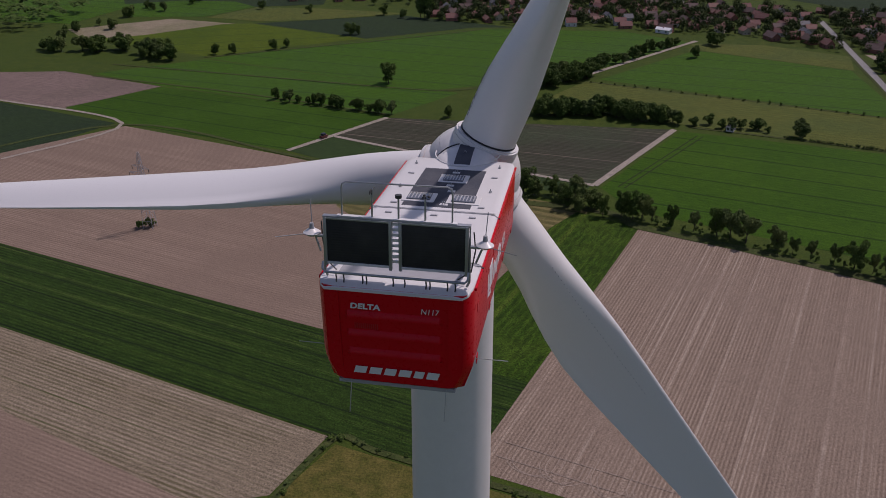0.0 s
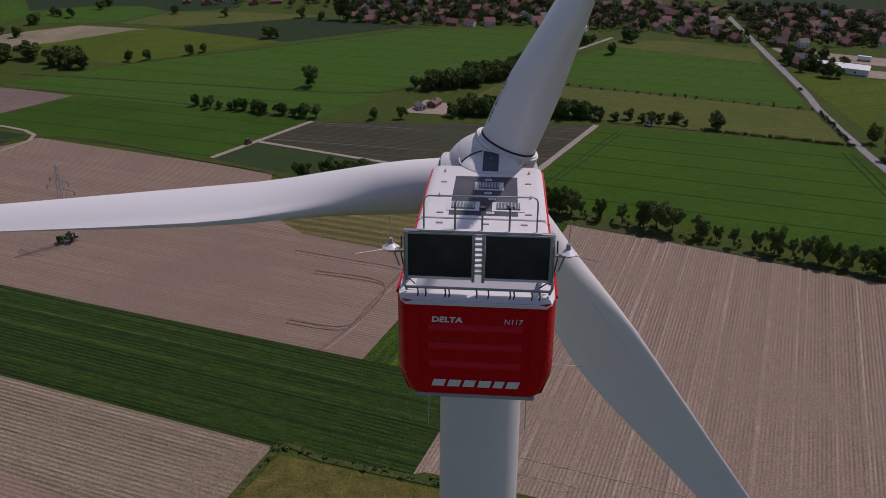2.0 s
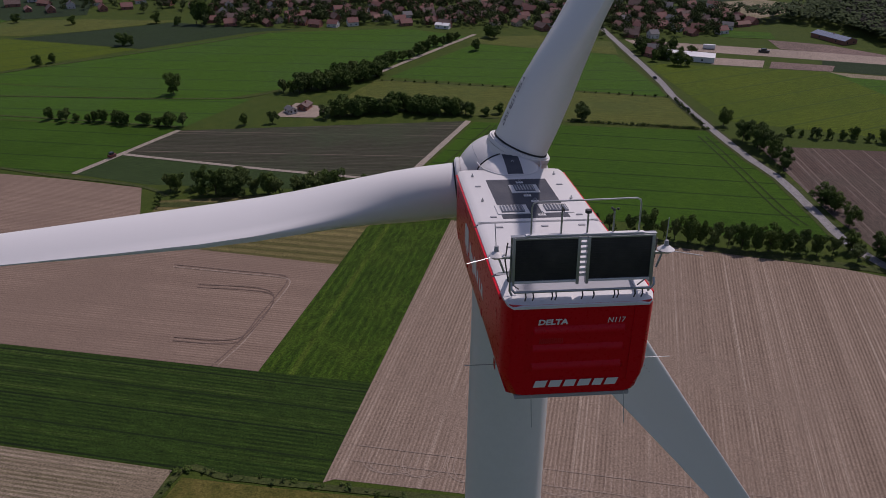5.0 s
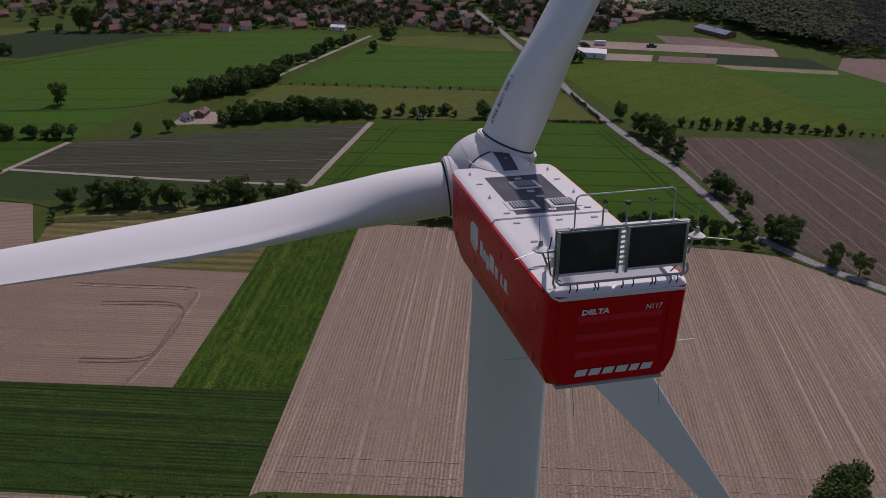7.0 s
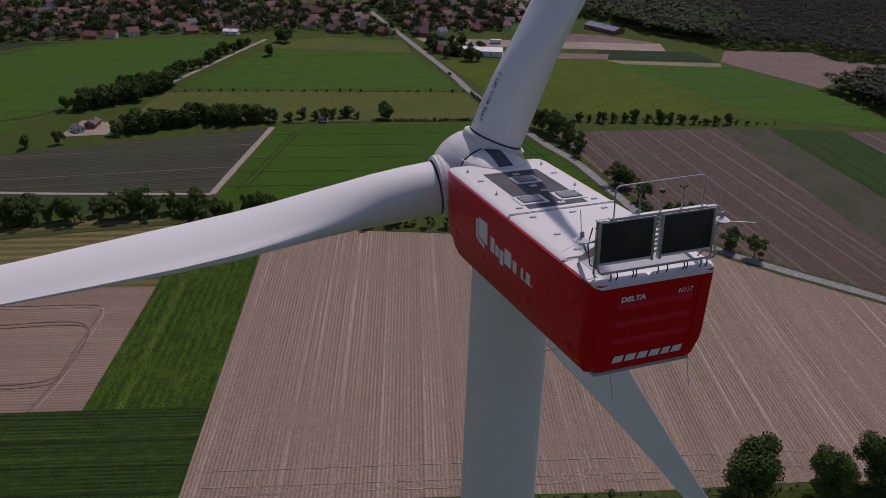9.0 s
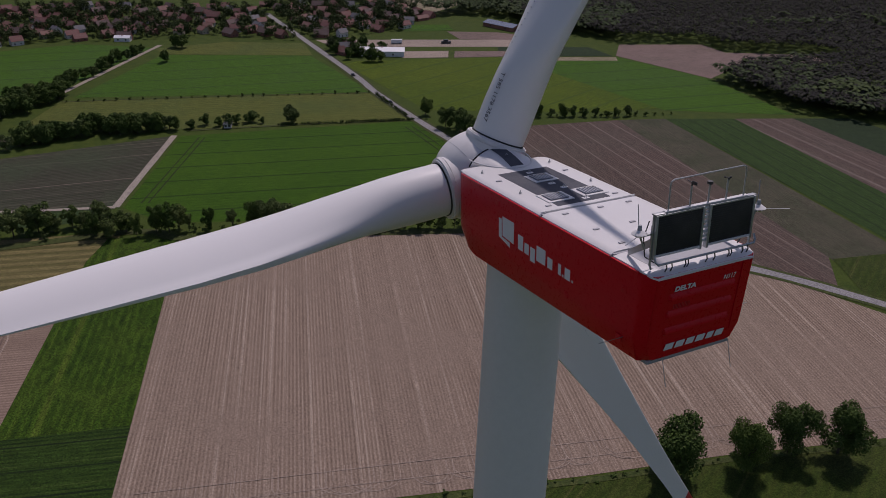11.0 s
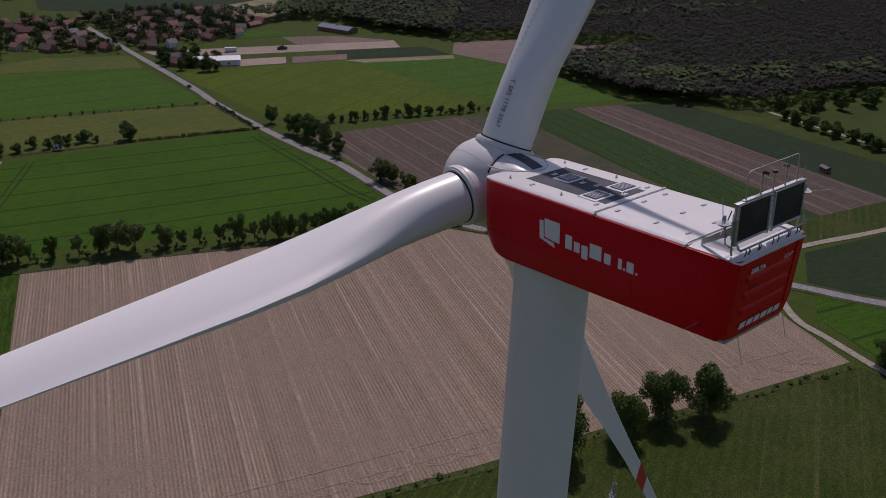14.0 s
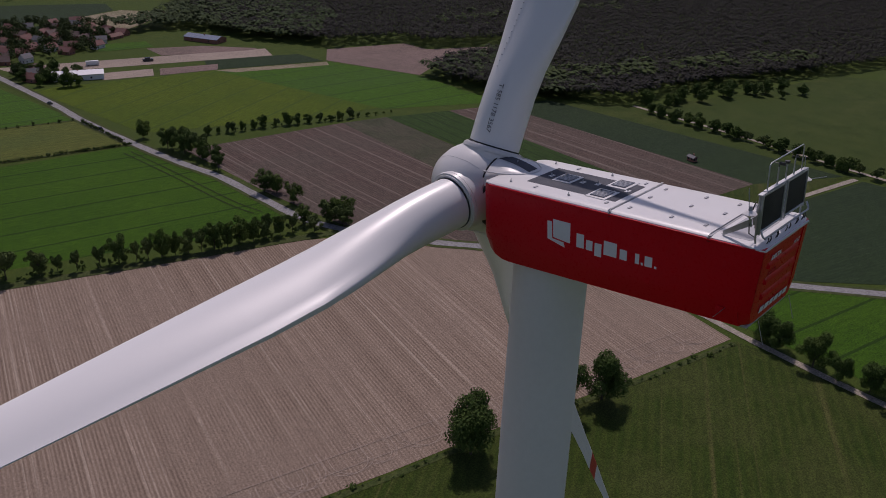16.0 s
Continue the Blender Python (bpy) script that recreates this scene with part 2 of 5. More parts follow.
SOIL_LO, SOIL_HI = (0.158, 0.114, 0.084), (0.310, 0.240, 0.184)
FM = {
    "soil_big": crop("tilled_sandy_soil", SOIL_LO, SOIL_HI, (51, 160), 0.85, lines=(0.34, 0.275, 0.215), patch=(0.23, 0.175, 0.134), patch_size=60, contrast=0.4, grain=0.75),
    "soil_left": crop("tilled_soil_with_seedlings", (0.160, 0.113, 0.084), (0.285, 0.212, 0.162), (186, -50), 1.0, patch=(0.195, 0.142, 0.108), patch_size=70, contrast=0.4, grain=0.55),
    "stubble": crop("stubble_strips", (0.105, 0.092, 0.046), (0.31, 0.25, 0.19), (127, -36), 1.1, lines=(0.075, 0.080, 0.030), patch=(0.20, 0.16, 0.11), patch_size=40, contrast=0.6, grain=0.9),
    "band": crop("young_grain", (0.007, 0.021, 0.003), (0.031, 0.064, 0.008), (127, -36), 1.2, lines=(0.045, 0.075, 0.014), patch=(0.020, 0.046, 0.006), patch_size=45, contrast=0.4, tram=10.5, tram_col=(0.006, 0.013, 0.004), grain=1.25),
    "strip": crop("young_grain_strip", (0.018, 0.046, 0.003), (0.036, 0.076, 0.005), (51, 160), 2.0, lines=(0.062, 0.100, 0.010), patch=(0.038, 0.074, 0.006), patch_size=22, contrast=0.5, grain=1.5),
    "bright": crop("green_barley", (0.025, 0.070, 0.002), (0.032, 0.086, 0.003), (144, -36), 2.2, patch=(0.036, 0.090, 0.003), patch_size=70, contrast=0.1, tram=19.0, tram_col=(0.010, 0.030, 0.003)),
    "bright_l": crop("green_barley_west", (0.023, 0.063, 0.002), (0.030, 0.077, 0.003), (162, -36), 2.2, patch=(0.034, 0.086, 0.005), patch_size=60, contrast=0.1, tram=19.0, tram_col=(0.012, 0.036, 0.004)),
    "green": crop("green_wheat", (0.032, 0.086, 0.004), (0.042, 0.104, 0.006), (196, -30), 2.5, patch=(0.038, 0.092, 0.010), patch_size=80, contrast=0.2, tram=24.0, tram_col=(0.02, 0.05, 0.01)),
    "yellowgreen": crop("ripening_rape", (0.056, 0.090, 0.004), (0.070, 0.104, 0.006), (150, 60), 2.5, patch=(0.050, 0.086, 0.005), patch_size=60, contrast=0.2, tram=24.0, tram_col=(0.035, 0.065, 0.01)),
    "potato": crop("potato_ridges", (0.030, 0.036, 0.020), (0.066, 0.062, 0.044), (163, -20), 1.5, lines=(0.14, 0.11, 0.09), patch=(0.045, 0.060, 0.032), patch_size=90, contrast=0.6),
    "potato_low": crop("dark_potato_leaves", (0.022, 0.045, 0.012), (0.034, 0.06, 0.018), (40, -14), 1.5, patch=(0.03, 0.055, 0.016), patch_size=30),
    "brown": crop("brown_ploughland", (0.074, 0.053, 0.044), (0.113, 0.082, 0.067), (-13, -113), 1.2, tram=13.0, tram_col=(0.164, 0.129, 0.105), lines=(0.156, 0.125, 0.105), patch=(0.090, 0.072, 0.058), patch_size=60),
    "pink": crop("pale_ploughland", (0.165, 0.12, 0.105), (0.205, 0.15, 0.13), (120, -30), 2.0, patch=(0.15, 0.115, 0.095), patch_size=50),
    "darkgreen": crop("dark_green_crop", (0.016, 0.032, 0.013), (0.024, 0.043, 0.018), (90, -30), 1.5, patch=(0.021, 0.040, 0.014), patch_size=60),
    "greygreen": crop("sparse_seedlings", (0.055, 0.058, 0.035), (0.082, 0.074, 0.051), (-22, -112), 1.0, patch=(0.047, 0.055, 0.030), patch_size=25, contrast=0.5),
    "rowgreen": crop("green_rows", (0.019, 0.045, 0.009), (0.031, 0.062, 0.012), (-22, -115), 1.5, patch=(0.023, 0.051, 0.010), patch_size=40, tram=9.0, tram_col=(0.009, 0.016, 0.006)),
    "yellow": crop("mown_meadow", (0.075, 0.075, 0.024), (0.185, 0.155, 0.065), (110, -30), 4.0, lines=(0.06, 0.07, 0.02), contrast=0.8),
    "pasture": crop("dry_pasture", (0.070, 0.090, 0.016), (0.092, 0.106, 0.022), (180, -40), 3.0, patch=(0.065, 0.09, 0.02), patch_size=50, contrast=0.2),
    "lawn": crop("mown_grassland", (0.024, 0.044, 0.005), (0.038, 0.056, 0.008), (-90, -50), 2.5, lines=(0.070, 0.074, 0.020), patch=(0.047, 0.060, 0.013), patch_size=35, contrast=0.5),
    "beige": crop("pale_stubble", (0.21, 0.18, 0.12), (0.26, 0.22, 0.15), (130, 30), 3.0, patch=(0.17, 0.16, 0.09), patch_size=40),
    "rough_m": M["rough"],
    "heath": mottled("patchy_grassland", (0.026, 0.048, 0.007), (0.052, 0.070, 0.014), (0.036, 0.060, 0.009), 18.0),
    "sand": mottled("sandy_yard", (0.27, 0.22, 0.18), (0.33, 0.27, 0.22), (0.24, 0.2, 0.16), 8.0),
}



# ---- building blocks ----
def tess(bm):
    me = bpy.data.meshes.new("mesh")
    bm.to_mesh(me)
    bm.free()
    return me


def smooth(me, angle=35.0):
    me.shade_smooth()
    me.set_sharp_from_angle(angle=radians(angle))
    return me


def world_loc(ob):
    p = Vector((0, 0, 0))
    while ob:
        p += ob.location
        ob = ob.parent
    return p


def part(name, bm, material, parent, label="", kind=""):
    """Links a bmesh, given in world coordinates, as one mesh under a thing or a part."""
    bm.transform(Matrix.Translation(-world_loc(parent)))
    me = smooth(tess(bm))
    me.materials.append(material)
    ob = new(name, me)
    ob.parent = parent
    return tagged(ob, label, kind=kind)


def thing(name, label, category, at=(0, 0, 0), group="", kind=""):
    ob = new(name)
    ob.location = at
    return tagged(ob, label, category, group, kind)


def solo(name, bm, material, label, category, at=(0, 0, 0), group="", kind=""):
    bm.transform(Matrix.Translation(-Vector(at)))
    me = smooth(tess(bm))
    me.materials.append(material)
    ob = new(name, me)
    ob.location = at
    return tagged(ob, label, category, group, kind)


def box(bm, lo, hi, bevel=0.0):
    res = bmesh.ops.create_cube(bm, size=1.0)
    vs = res["verts"]
    for v in vs:
        v.co = Vector([(a + b) / 2 + c * (b - a) for a, b, c in zip(lo, hi, v.co)])
    if bevel:
        es = {e for v in vs for e in v.link_edges}
        bmesh.ops.bevel(bm, geom=list(es), offset=bevel, segments=2, affect="EDGES", profile=0.6)
    return bm


def rod(bm, a, b, r, r2=None, seg=8):
    a, b = Vector(a), Vector(b)
    d = b - a
    m = Matrix.Translation((a + b) / 2) @ d.to_track_quat("Z", "Y").to_matrix().to_4x4()
    bmesh.ops.create_cone(bm, cap_ends=True, segments=seg, radius1=r, radius2=r if r2 is None else r2, depth=d.length, matrix=m)
    return bm


def tube(bm, pts, r, seg=8):
    """A bent tube through the points."""
    pts = [Vector(p) for p in pts]
    rings = []
    for i, p in enumerate(pts):
        d = (pts[min(i + 1, len(pts) - 1)] - pts[max(i - 1, 0)]).normalized()
        u = d.orthogonal().normalized() if i == 0 else (u - d * u.dot(d)).normalized()
        w = d.cross(u)
        rings.append([bm.verts.new(p + (u * math.cos(2 * math.pi * k / seg) + w * math.sin(2 * math.pi * k / seg)) * r) for k in range(seg)])
    for a, b in zip(rings, rings[1:]):
        for k in range(seg):
            bm.faces.new((a[k], a[(k + 1) % seg], b[(k + 1) % seg], b[k]))
    bm.faces.new(rings[0][::-1])
    bm.faces.new(rings[-1])
    return bm


def loft(bm, rings, caps=True):
    vs = [[bm.verts.new(p) for p in r] for r in rings]
    n = len(vs[0])
    for a, b in zip(vs, vs[1:]):
        for k in range(n):
            bm.faces.new((a[k], a[(k + 1) % n], b[(k + 1) % n], b[k]))
    if caps:
        bm.faces.new(vs[0][::-1])
        bm.faces.new(vs[-1])
    bmesh.ops.recalc_face_normals(bm, faces=bm.faces[:])
    return bm


def letters(text, size, bold=0.0, shear=0.0, spread=1.0, depth=0.004):
    """Lettering as a bmesh in the xy plane, baseline at the origin."""
    cu = bpy.data.curves.new("text", "FONT")
    cu.body, cu.size, cu.offset, cu.extrude, cu.shear = text, size, bold, depth, shear
    cu.resolution_u = 3
    cu.space_character = spread
    ob = bpy.data.objects.new("text", cu)
    me = ob.to_mesh()
    bm = bmesh.new()
    bm.from_mesh(me)
    ob.to_mesh_clear()
    bpy.data.objects.remove(ob)
    bpy.data.curves.remove(cu)
    return bm


def fit_width(bm, width, height=None):
    xs = [v.co.x for v in bm.verts]
    ys = [v.co.y for v in bm.verts]
    x0, y0 = min(xs), min(ys)
    k = width / (max(xs) - x0)
    ky = height / (max(ys) - y0) if height else k
    for v in bm.verts:
        v.co.x, v.co.y = (v.co.x - x0) * k, (v.co.y - y0) * ky
    return bm


# ---- ground: one sheet, the fields lying on it ----
def sheet(name, pts, z, material, label, category, cell=None):
    bm = bmesh.new()
    vs = [bm.verts.new((x, y, z)) for x, y in pts]
    f = bm.faces.new(vs)
    f.normal_update()
    if f.normal.z < 0:
        f.normal_flip()
    bmesh.ops.triangulate(bm, faces=bm.faces[:])
    return solo(name, bm, material, label, category, kind="structure")


gb = bmesh.new()
bmesh.ops.create_grid(gb, x_segments=24, y_segments=24, size=3500)
solo("ground", gb, M["grass"], "flat meadow and farmland reaching to the horizon", "ground", kind="structure")
sheet("field_beige_far", [(-430, 620), (-363, 675), (-285, 662), (-388, 582)], 0.030, FM["beige"], "pale stubble field far beyond the turbine", "field")
sheet("field_dark_upper", [(-283, 669), (-169, 724), (-60, 690), (-94, 684), (-174, 629)], 0.033, FM["darkgreen"], "dark green crop field near the village", "field")
sheet("field_yellowgreen", [(-390, 590), (-355, 612), (-310, 661), (-287, 668), (-176, 629), (-276, 553), (-345, 575)], 0.036, FM["yellowgreen"], "yellowish green rape field", "field")
sheet("field_green_upper", [(-273, 548), (-143, 643), (-84, 680), (30, 690), (80, 658), (3, 556), (-63, 512), (-93, 495)], 0.039, FM["green"], "broad green wheat field below the village", "field")
sheet("field_green_mid", [(-333, 495), (-273, 545), (-93, 495), (-77, 491), (-109, 439), (-272, 474)], 0.042, FM["green"], "green wheat field with faint tramlines", "field")
sheet("field_brown_left", [(-440, 478), (-356, 497), (-272, 473), (-308, 419), (-380, 430)], 0.045, FM["pink"], "small brown ploughed field", "field")
sheet("field_dark_left", [(-420, 438), (-354, 424), (-262, 398), (-292, 333), (-350, 330)], 0.048, FM["darkgreen"], "dark green crop field bordered by a farm track", "field")
sheet("field_green_left", [(-308, 421), (-270, 472), (-108, 436), (-149, 371), (-256, 398)], 0.051, FM["bright_l"], "bright green barley field with tramlines", "field")
sheet("field_potato", [(-110, 434), (53, 440), (11, 352), (-57, 371), (-131, 397)], 0.054, FM["potato"], "dark potato field with ridged rows", "field")
sheet("field_potato_low", [(-131, 397), (-57, 371), (11, 352), (4, 338), (-111, 355), (-149, 371)], 0.057, FM["potato_low"], "dark leafy potato strip by the trees", "field")
sheet("field_bright_green", [(57, 438), (190, 413), (190, 369), (193, 339), (191, 300), (188, 274), (150, 278), (107, 296), (28, 324), (14, 348)], 0.060, FM["bright"], "bright green barley field with dark tramlines", "field")
sheet("field_yellow_meadow", [(-103, 306), (-100, 335), (-50, 338), (10, 322), (6, 312), (-7, 299), (-18, 266), (-82, 286)], 0.063, FM["yellow"], "yellowish mown meadow below a copse", "field")
sheet("field_bare_left", [(-330, 300), (-254, 394), (-149, 364), (-112, 351), (-103, 306), (-82, 286), (-18, 266), (-42, 196), (-148, 224), (-300, 266)], 0.066, FM["soil_left"], "bare sandy field with tyre marks", "field")
sheet("field_band", [(-300, 266), (-148, 224), (-42, 196), (-6, 187), (-20, 144), (-49, 150), (-59, 152), (-125, 171), (-300, 219)], 0.069, FM["band"], "dark green grain field with wheel lines", "field")
sheet("field_strip", [(-42, 196), (-18, 266), (-7, 299), (4, 318), (30, 306), (-6, 187)], 0.072, FM["strip"], "green grain strip between bare fields", "field")
sheet("field_stubble", [(-300, 219), (-187, 188), (-60, 152), (-68, 127), (-85, 120), (-161, 148), (-300, 190)], 0.075, FM["stubble"], "patchy stubble field", "field")
sheet("field_bare_near", [(-300, 190), (-161, 148), (-85, 120), (-120, 70), (-300, 90)], 0.078, FM["soil_left"], "bare reddish sandy field", "field")
sheet("field_big_bare", [(-20, 144), (30, 304), (70, 291), (120, 271), (178, 248), (192, 240), (213, 207), (240, 166), (255, 128), (243, 107), (234, 78), (183, 91), (140, 104), (99, 114), (40, 131), (-17, 145)], 0.081, FM["soil_big"], "broad bare tilled field with pale wheel lines", "field")
sheet("rough_meadow", [(-57, 149), (-45, 146), (-19, 140), (20, 132), (60, 121), (40, 90), (-60, 95), (-68, 122)], 0.084, FM["rough_m"], "yellowish rough meadow beside the tower", "field")
sheet("field_pasture", [(3, 533), (189, 478), (189, 417), (121, 432), (62, 449), (-20, 490)], 0.087, FM["pasture"], "dry olive pasture between hedges", "field")
sheet("field_green_right", [(82, 632), (184, 590), (189, 480), (11, 538)], 0.090, FM["green"], "green wheat field between path and road", "field")
sheet("field_dark_right", [(81, 655), (137, 658), (193, 632), (186, 591), (82, 634)], 0.093, FM["pasture"], "rough paddock at the village edge", "field")
sheet("field_green_far", [(198, 565), (322, 532), (345, 377), (300, 386), (205, 430)], 0.096, FM["yellowgreen"], "yellowish green field beside the road", "field")
sheet("field_green_far_east", [(322, 532), (404, 500), (427, 420), (416, 332), (345, 372)], 0.099, FM["green"], "green field reaching to the forest", "field")
sheet("field_pink", [(407, 504), (434, 535), (501, 510), (499, 480), (557, 448), (560, 425), (472, 440), (429, 421)], 0.102, FM["pink"], "pale reddish ploughed field in a forest clearing", "field")
sheet("field_brown_right", [(206, 387), (304, 367), (270, 180), (252, 160), (222, 205), (201, 250), (200, 300)], 0.105, FM["brown"], "brown ploughed field with pale lines", "field")
sheet("field_seedlings", [(304, 367), (333, 358), (304, 170), (262, 150), (270, 180)], 0.108, FM["greygreen"], "grey-green seedling strip", "field")
sheet("field_rows", [(333, 358), (374, 341), (343, 150), (304, 152)], 0.111, FM["rowgreen"], "green strip with dark rows", "field")
sheet("field_brown_strip", [(374, 341), (409, 327), (392, 140), (343, 150)], 0.114, FM["brown"], "brown ploughed strip", "field")
sheet("field_dark_strip", [(409, 327), (445, 312), (440, 110), (392, 140)], 0.117, FM["darkgreen"], "dark green crop strip", "field")
sheet("field_dark_east", [(276, 118), (300, 133), (353, 121), (440, 100), (440, 20), (330, 40), (285, 92)], 0.120, FM["darkgreen"], "dark green crop field beside the road", "field")
sheet("field_green_east", [(271, 112), (284, 86), (330, 30), (320, -40), (250, -40), (239, 20), (245, 75), (252, 100)], 0.123, FM["bright"], "bright green field between road and track", "field")
sheet("field_lawn", [(234, 76), (183, 90), (140, 102), (99, 112), (60, 124), (40, 60), (60, -60), (220, -60), (228, 20), (235, 50)], 0.126, FM["lawn"], "smooth green mown grassland by the trees", "field")
sheet("field_heath", [(480, 255), (560, 230), (680, 198), (720, 90), (560, 40), (452, 60), (456, 92), (468, 190)], 0.129, FM["heath"], "patchy light green grassland beside the forest", "field")
sheet("field_east_meadow", [(445, 312), (474, 266), (463, 190), (447, 95), (440, 110)], 0.132, FM["heath"], "olive meadow strip beside the forest track", "field")
sheet("field_olive_corner", [(270, 178), (304, 170), (343, 150), (392, 140), (440, 108), (353, 126), (300, 140), (278, 134), (256, 150)], 0.135, FM["lawn"], "olive rough grass corner by the road", "field")
sheet("field_pale_strip", [(322, 532), (404, 500), (398, 490), (330, 517)], 0.138, FM["beige"], "pale mown strip", "field")
sheet("field_dark_yard", [(335, 566), (404, 536), (404, 503), (318, 536)], 0.141, FM["darkgreen"], "dark green plot beside the yard", "field")
sheet("yard_sand", [(205, 640), (396, 570), (385, 545), (330, 566), (210, 612)], 0.144, FM["sand"], "long sandy yard behind the white building", "field")
sheet("yard_paddock", [(253, 578), (290, 566), (280, 547), (246, 558)], 0.147, FM["sand"], "sandy riding yard", "field")
sheet("field_yard_brown", [(294, 563), (335, 548), (325, 533), (284, 545)], 0.150, FM["pink"], "small bare plot by the yard", "field")
sheet("field_far_green", [(-60, 980), (300, 900), (420, 1150), (-100, 1250)], 0.153, FM["green"], "far green field beyond the village", "field")
sheet("field_far_beige", [(330, 756), (341, 792), (392, 806), (429, 767), (376, 730), (348, 711)], 0.156, FM["beige"], "pale field beyond the village", "field")
sheet("field_far_dark", [(187, 859), (207, 960), (400, 850), (388, 810), (341, 792), (300, 790), (269, 796)], 0.165, FM["darkgreen"], "grey-green field beyond the village", "field")
sheet("field_far_plot", [(272, 770), (337, 784), (334, 758), (280, 756)], 0.168, FM["darkgreen"], "small dark field behind the village", "field")
sheet("field_far_grey", [(-334, 685), (-308, 736), (-246, 741), (-160, 732), (-239, 690), (-280, 677)], 0.171, FM["pasture"], "dull olive field in the distance", "field")
sheet("field_far_grass", [(-439, 730), (-392, 756), (-339, 760), (-310, 738), (-338, 688), (-403, 676)], 0.174, FM["green"], "green field in the distance", "field")
sheet("garden_plot_green", [(299, 670), (336, 657), (330, 634), (301, 640), (288, 645)], 0.177, FM["green"], "green plot behind the houses", "field")
sheet("garden_plot_brown", [(322, 631), (362, 612), (392, 575), (385, 571), (318, 600)], 0.180, FM["pink"], "bare garden plot beside the barn", "field")
sheet("field_far_west", [(-700, 640), (-440, 640), (-420, 760), (-700, 820)], 0.159, FM["green"], "far green field in the distance", "field")
sheet("field_far_west_dark", [(-420, 700), (-250, 760), (-270, 860), (-480, 800)], 0.162, FM["darkgreen"], "far dark field in the distance", "field")



def ribbon(name, pts, width, z, material, label, category, kind="structure", parent=None):
    """A strip of ground along a line of points."""
    pts = [Vector((x, y, 0)) for x, y in pts]
    dense = []
    n = len(pts)
    for i in range(n - 1):
        p0, p1, p2, p3 = pts[max(i - 1, 0)], pts[i], pts[i + 1], pts[min(i + 2, n - 1)]
        for k in range(6):
            t = k / 6
            dense.append(0.5 * ((2 * p1) + (p2 - p0) * t + (2 * p0 - 5 * p1 + 4 * p2 - p3) * t * t + (3 * p1 - p0 - 3 * p2 + p3) * t ** 3))
    dense.append(pts[-1])
    bm = bmesh.new()
    prev = None
    for i, p in enumerate(dense):
        d = (dense[min(i + 1, len(dense) - 1)] - dense[max(i - 1, 0)]).normalized()
        s = Vector((-d.y, d.x, 0)) * (width / 2 * (1 + 0.06 * math.sin(i * 1.7)))
        a, b = bm.verts.new((p.x + s.x, p.y + s.y, z)), bm.verts.new((p.x - s.x, p.y - s.y, z))
        if prev:
            bm.faces.new((prev[0], prev[1], b, a))
        prev = (a, b)
    if parent:
        return part(name, bm, material, parent)
    return solo(name, bm, material, label, category, kind=kind)



ROAD_Z = 0.23
ribbon("verge_road", [(199, 760), (197, 650), (194, 522), (191, 479), (191, 419), (193, 369), (196, 339), (194, 300), (193, 264), (203, 232), (218, 206), (241, 172), (268, 121), (284, 90), (330, 20), (380, -60)], 9, ROAD_Z - 0.02, M["verge"], "grassy verge along the road", "verge")
ribbon("road", [(199, 760), (197, 650), (194, 522), (191, 479), (191, 419), (193, 369), (196, 339), (194, 300), (193, 264), (203, 232), (218, 206), (241, 172), (268, 121), (284, 90), (330, 20), (380, -60)], 4.8, ROAD_Z + 0.02, M["asphalt"], "narrow grey asphalt country road", "road")
for name, pts, w, mat, label in (
        ("track_north_east", [(268, 121), (281, 133), (300, 138), (353, 124), (440, 104)], 3.4, "gravel", "pale gravel farm track"),
        ("track_south_east", [(267, 124), (256, 118), (245, 104), (242, 90), (237, 66), (231, 25), (226, -40)], 3.2, "gravel", "pale gravel farm track past trees"),
        ("track_west", [(-110, 434), (-149, 371)], 3.2, "gravel", "pale gravel farm track"),
        ("track_middle", [(54, 440), (30, 390), (11, 350)], 3.4, "gravel", "pale gravel farm track"),
        ("track_village", [(86, 664), (60, 628), (4, 549)], 3.6, "gravel", "pale lane into the village"),
        ("track_field_edge", [(-330, 312), (-256, 396), (-149, 366), (-112, 352), (-98, 340)], 2.4, "verge", "grassy field track"),
        ("track_far_west", [(-420, 440), (-356, 427), (-258, 398), (-290, 334)], 2.4, "gravel", "pale farm track"),
        ("track_diagonal", [(-131, 397), (-57, 371), (11, 350)], 2.6, "gravel", "pale track along potato rows"),
        ("ditch_west", [(-330, 489), (-214, 467), (-112, 440)], 2.0, "verge", "dark grassy ditch"),
        ("ditch_north", [(-333, 520), (-200, 505), (-93, 494), (-60, 511)], 1.8, "verge", "dark grassy ditch"),
        ("ridge_path", [(-276, 550), (-142, 637), (-84, 679)], 2.2, "verge", "grassy field path"),
        ("ditch_near", [(-68, 120), (-58, 151), (-45, 148), (-19, 142), (40, 129), (99, 112), (140, 102), (183, 89), (232, 76)], 2.2, "verge", "overgrown ditch along the field"),
        ("ditch_wheat", [(3, 531), (90, 508), (190, 478)], 1.6, "verge", "dark hedge strip"),
        ("ditch_barley", [(62, 446), (121, 433), (190, 415)], 2.2, "verge", "dark hedge strip"),
        ("verge_trees", [(-100, 330), (10, 321), (30, 307), (70, 293), (120, 273), (178, 251), (196, 244)], 5.0, "verge", "grassy strip under a row of trees"),
        ("ditch_forest", [(477, 264), (468, 190), (451, 92), (445, 0)], 3.0, "gravel", "pale forest track"),
):
    ribbon(name, pts, w, ROAD_Z - (0.01 if mat == "verge" else 0.0) + 0.001 * len(name), M[mat], label, "track")
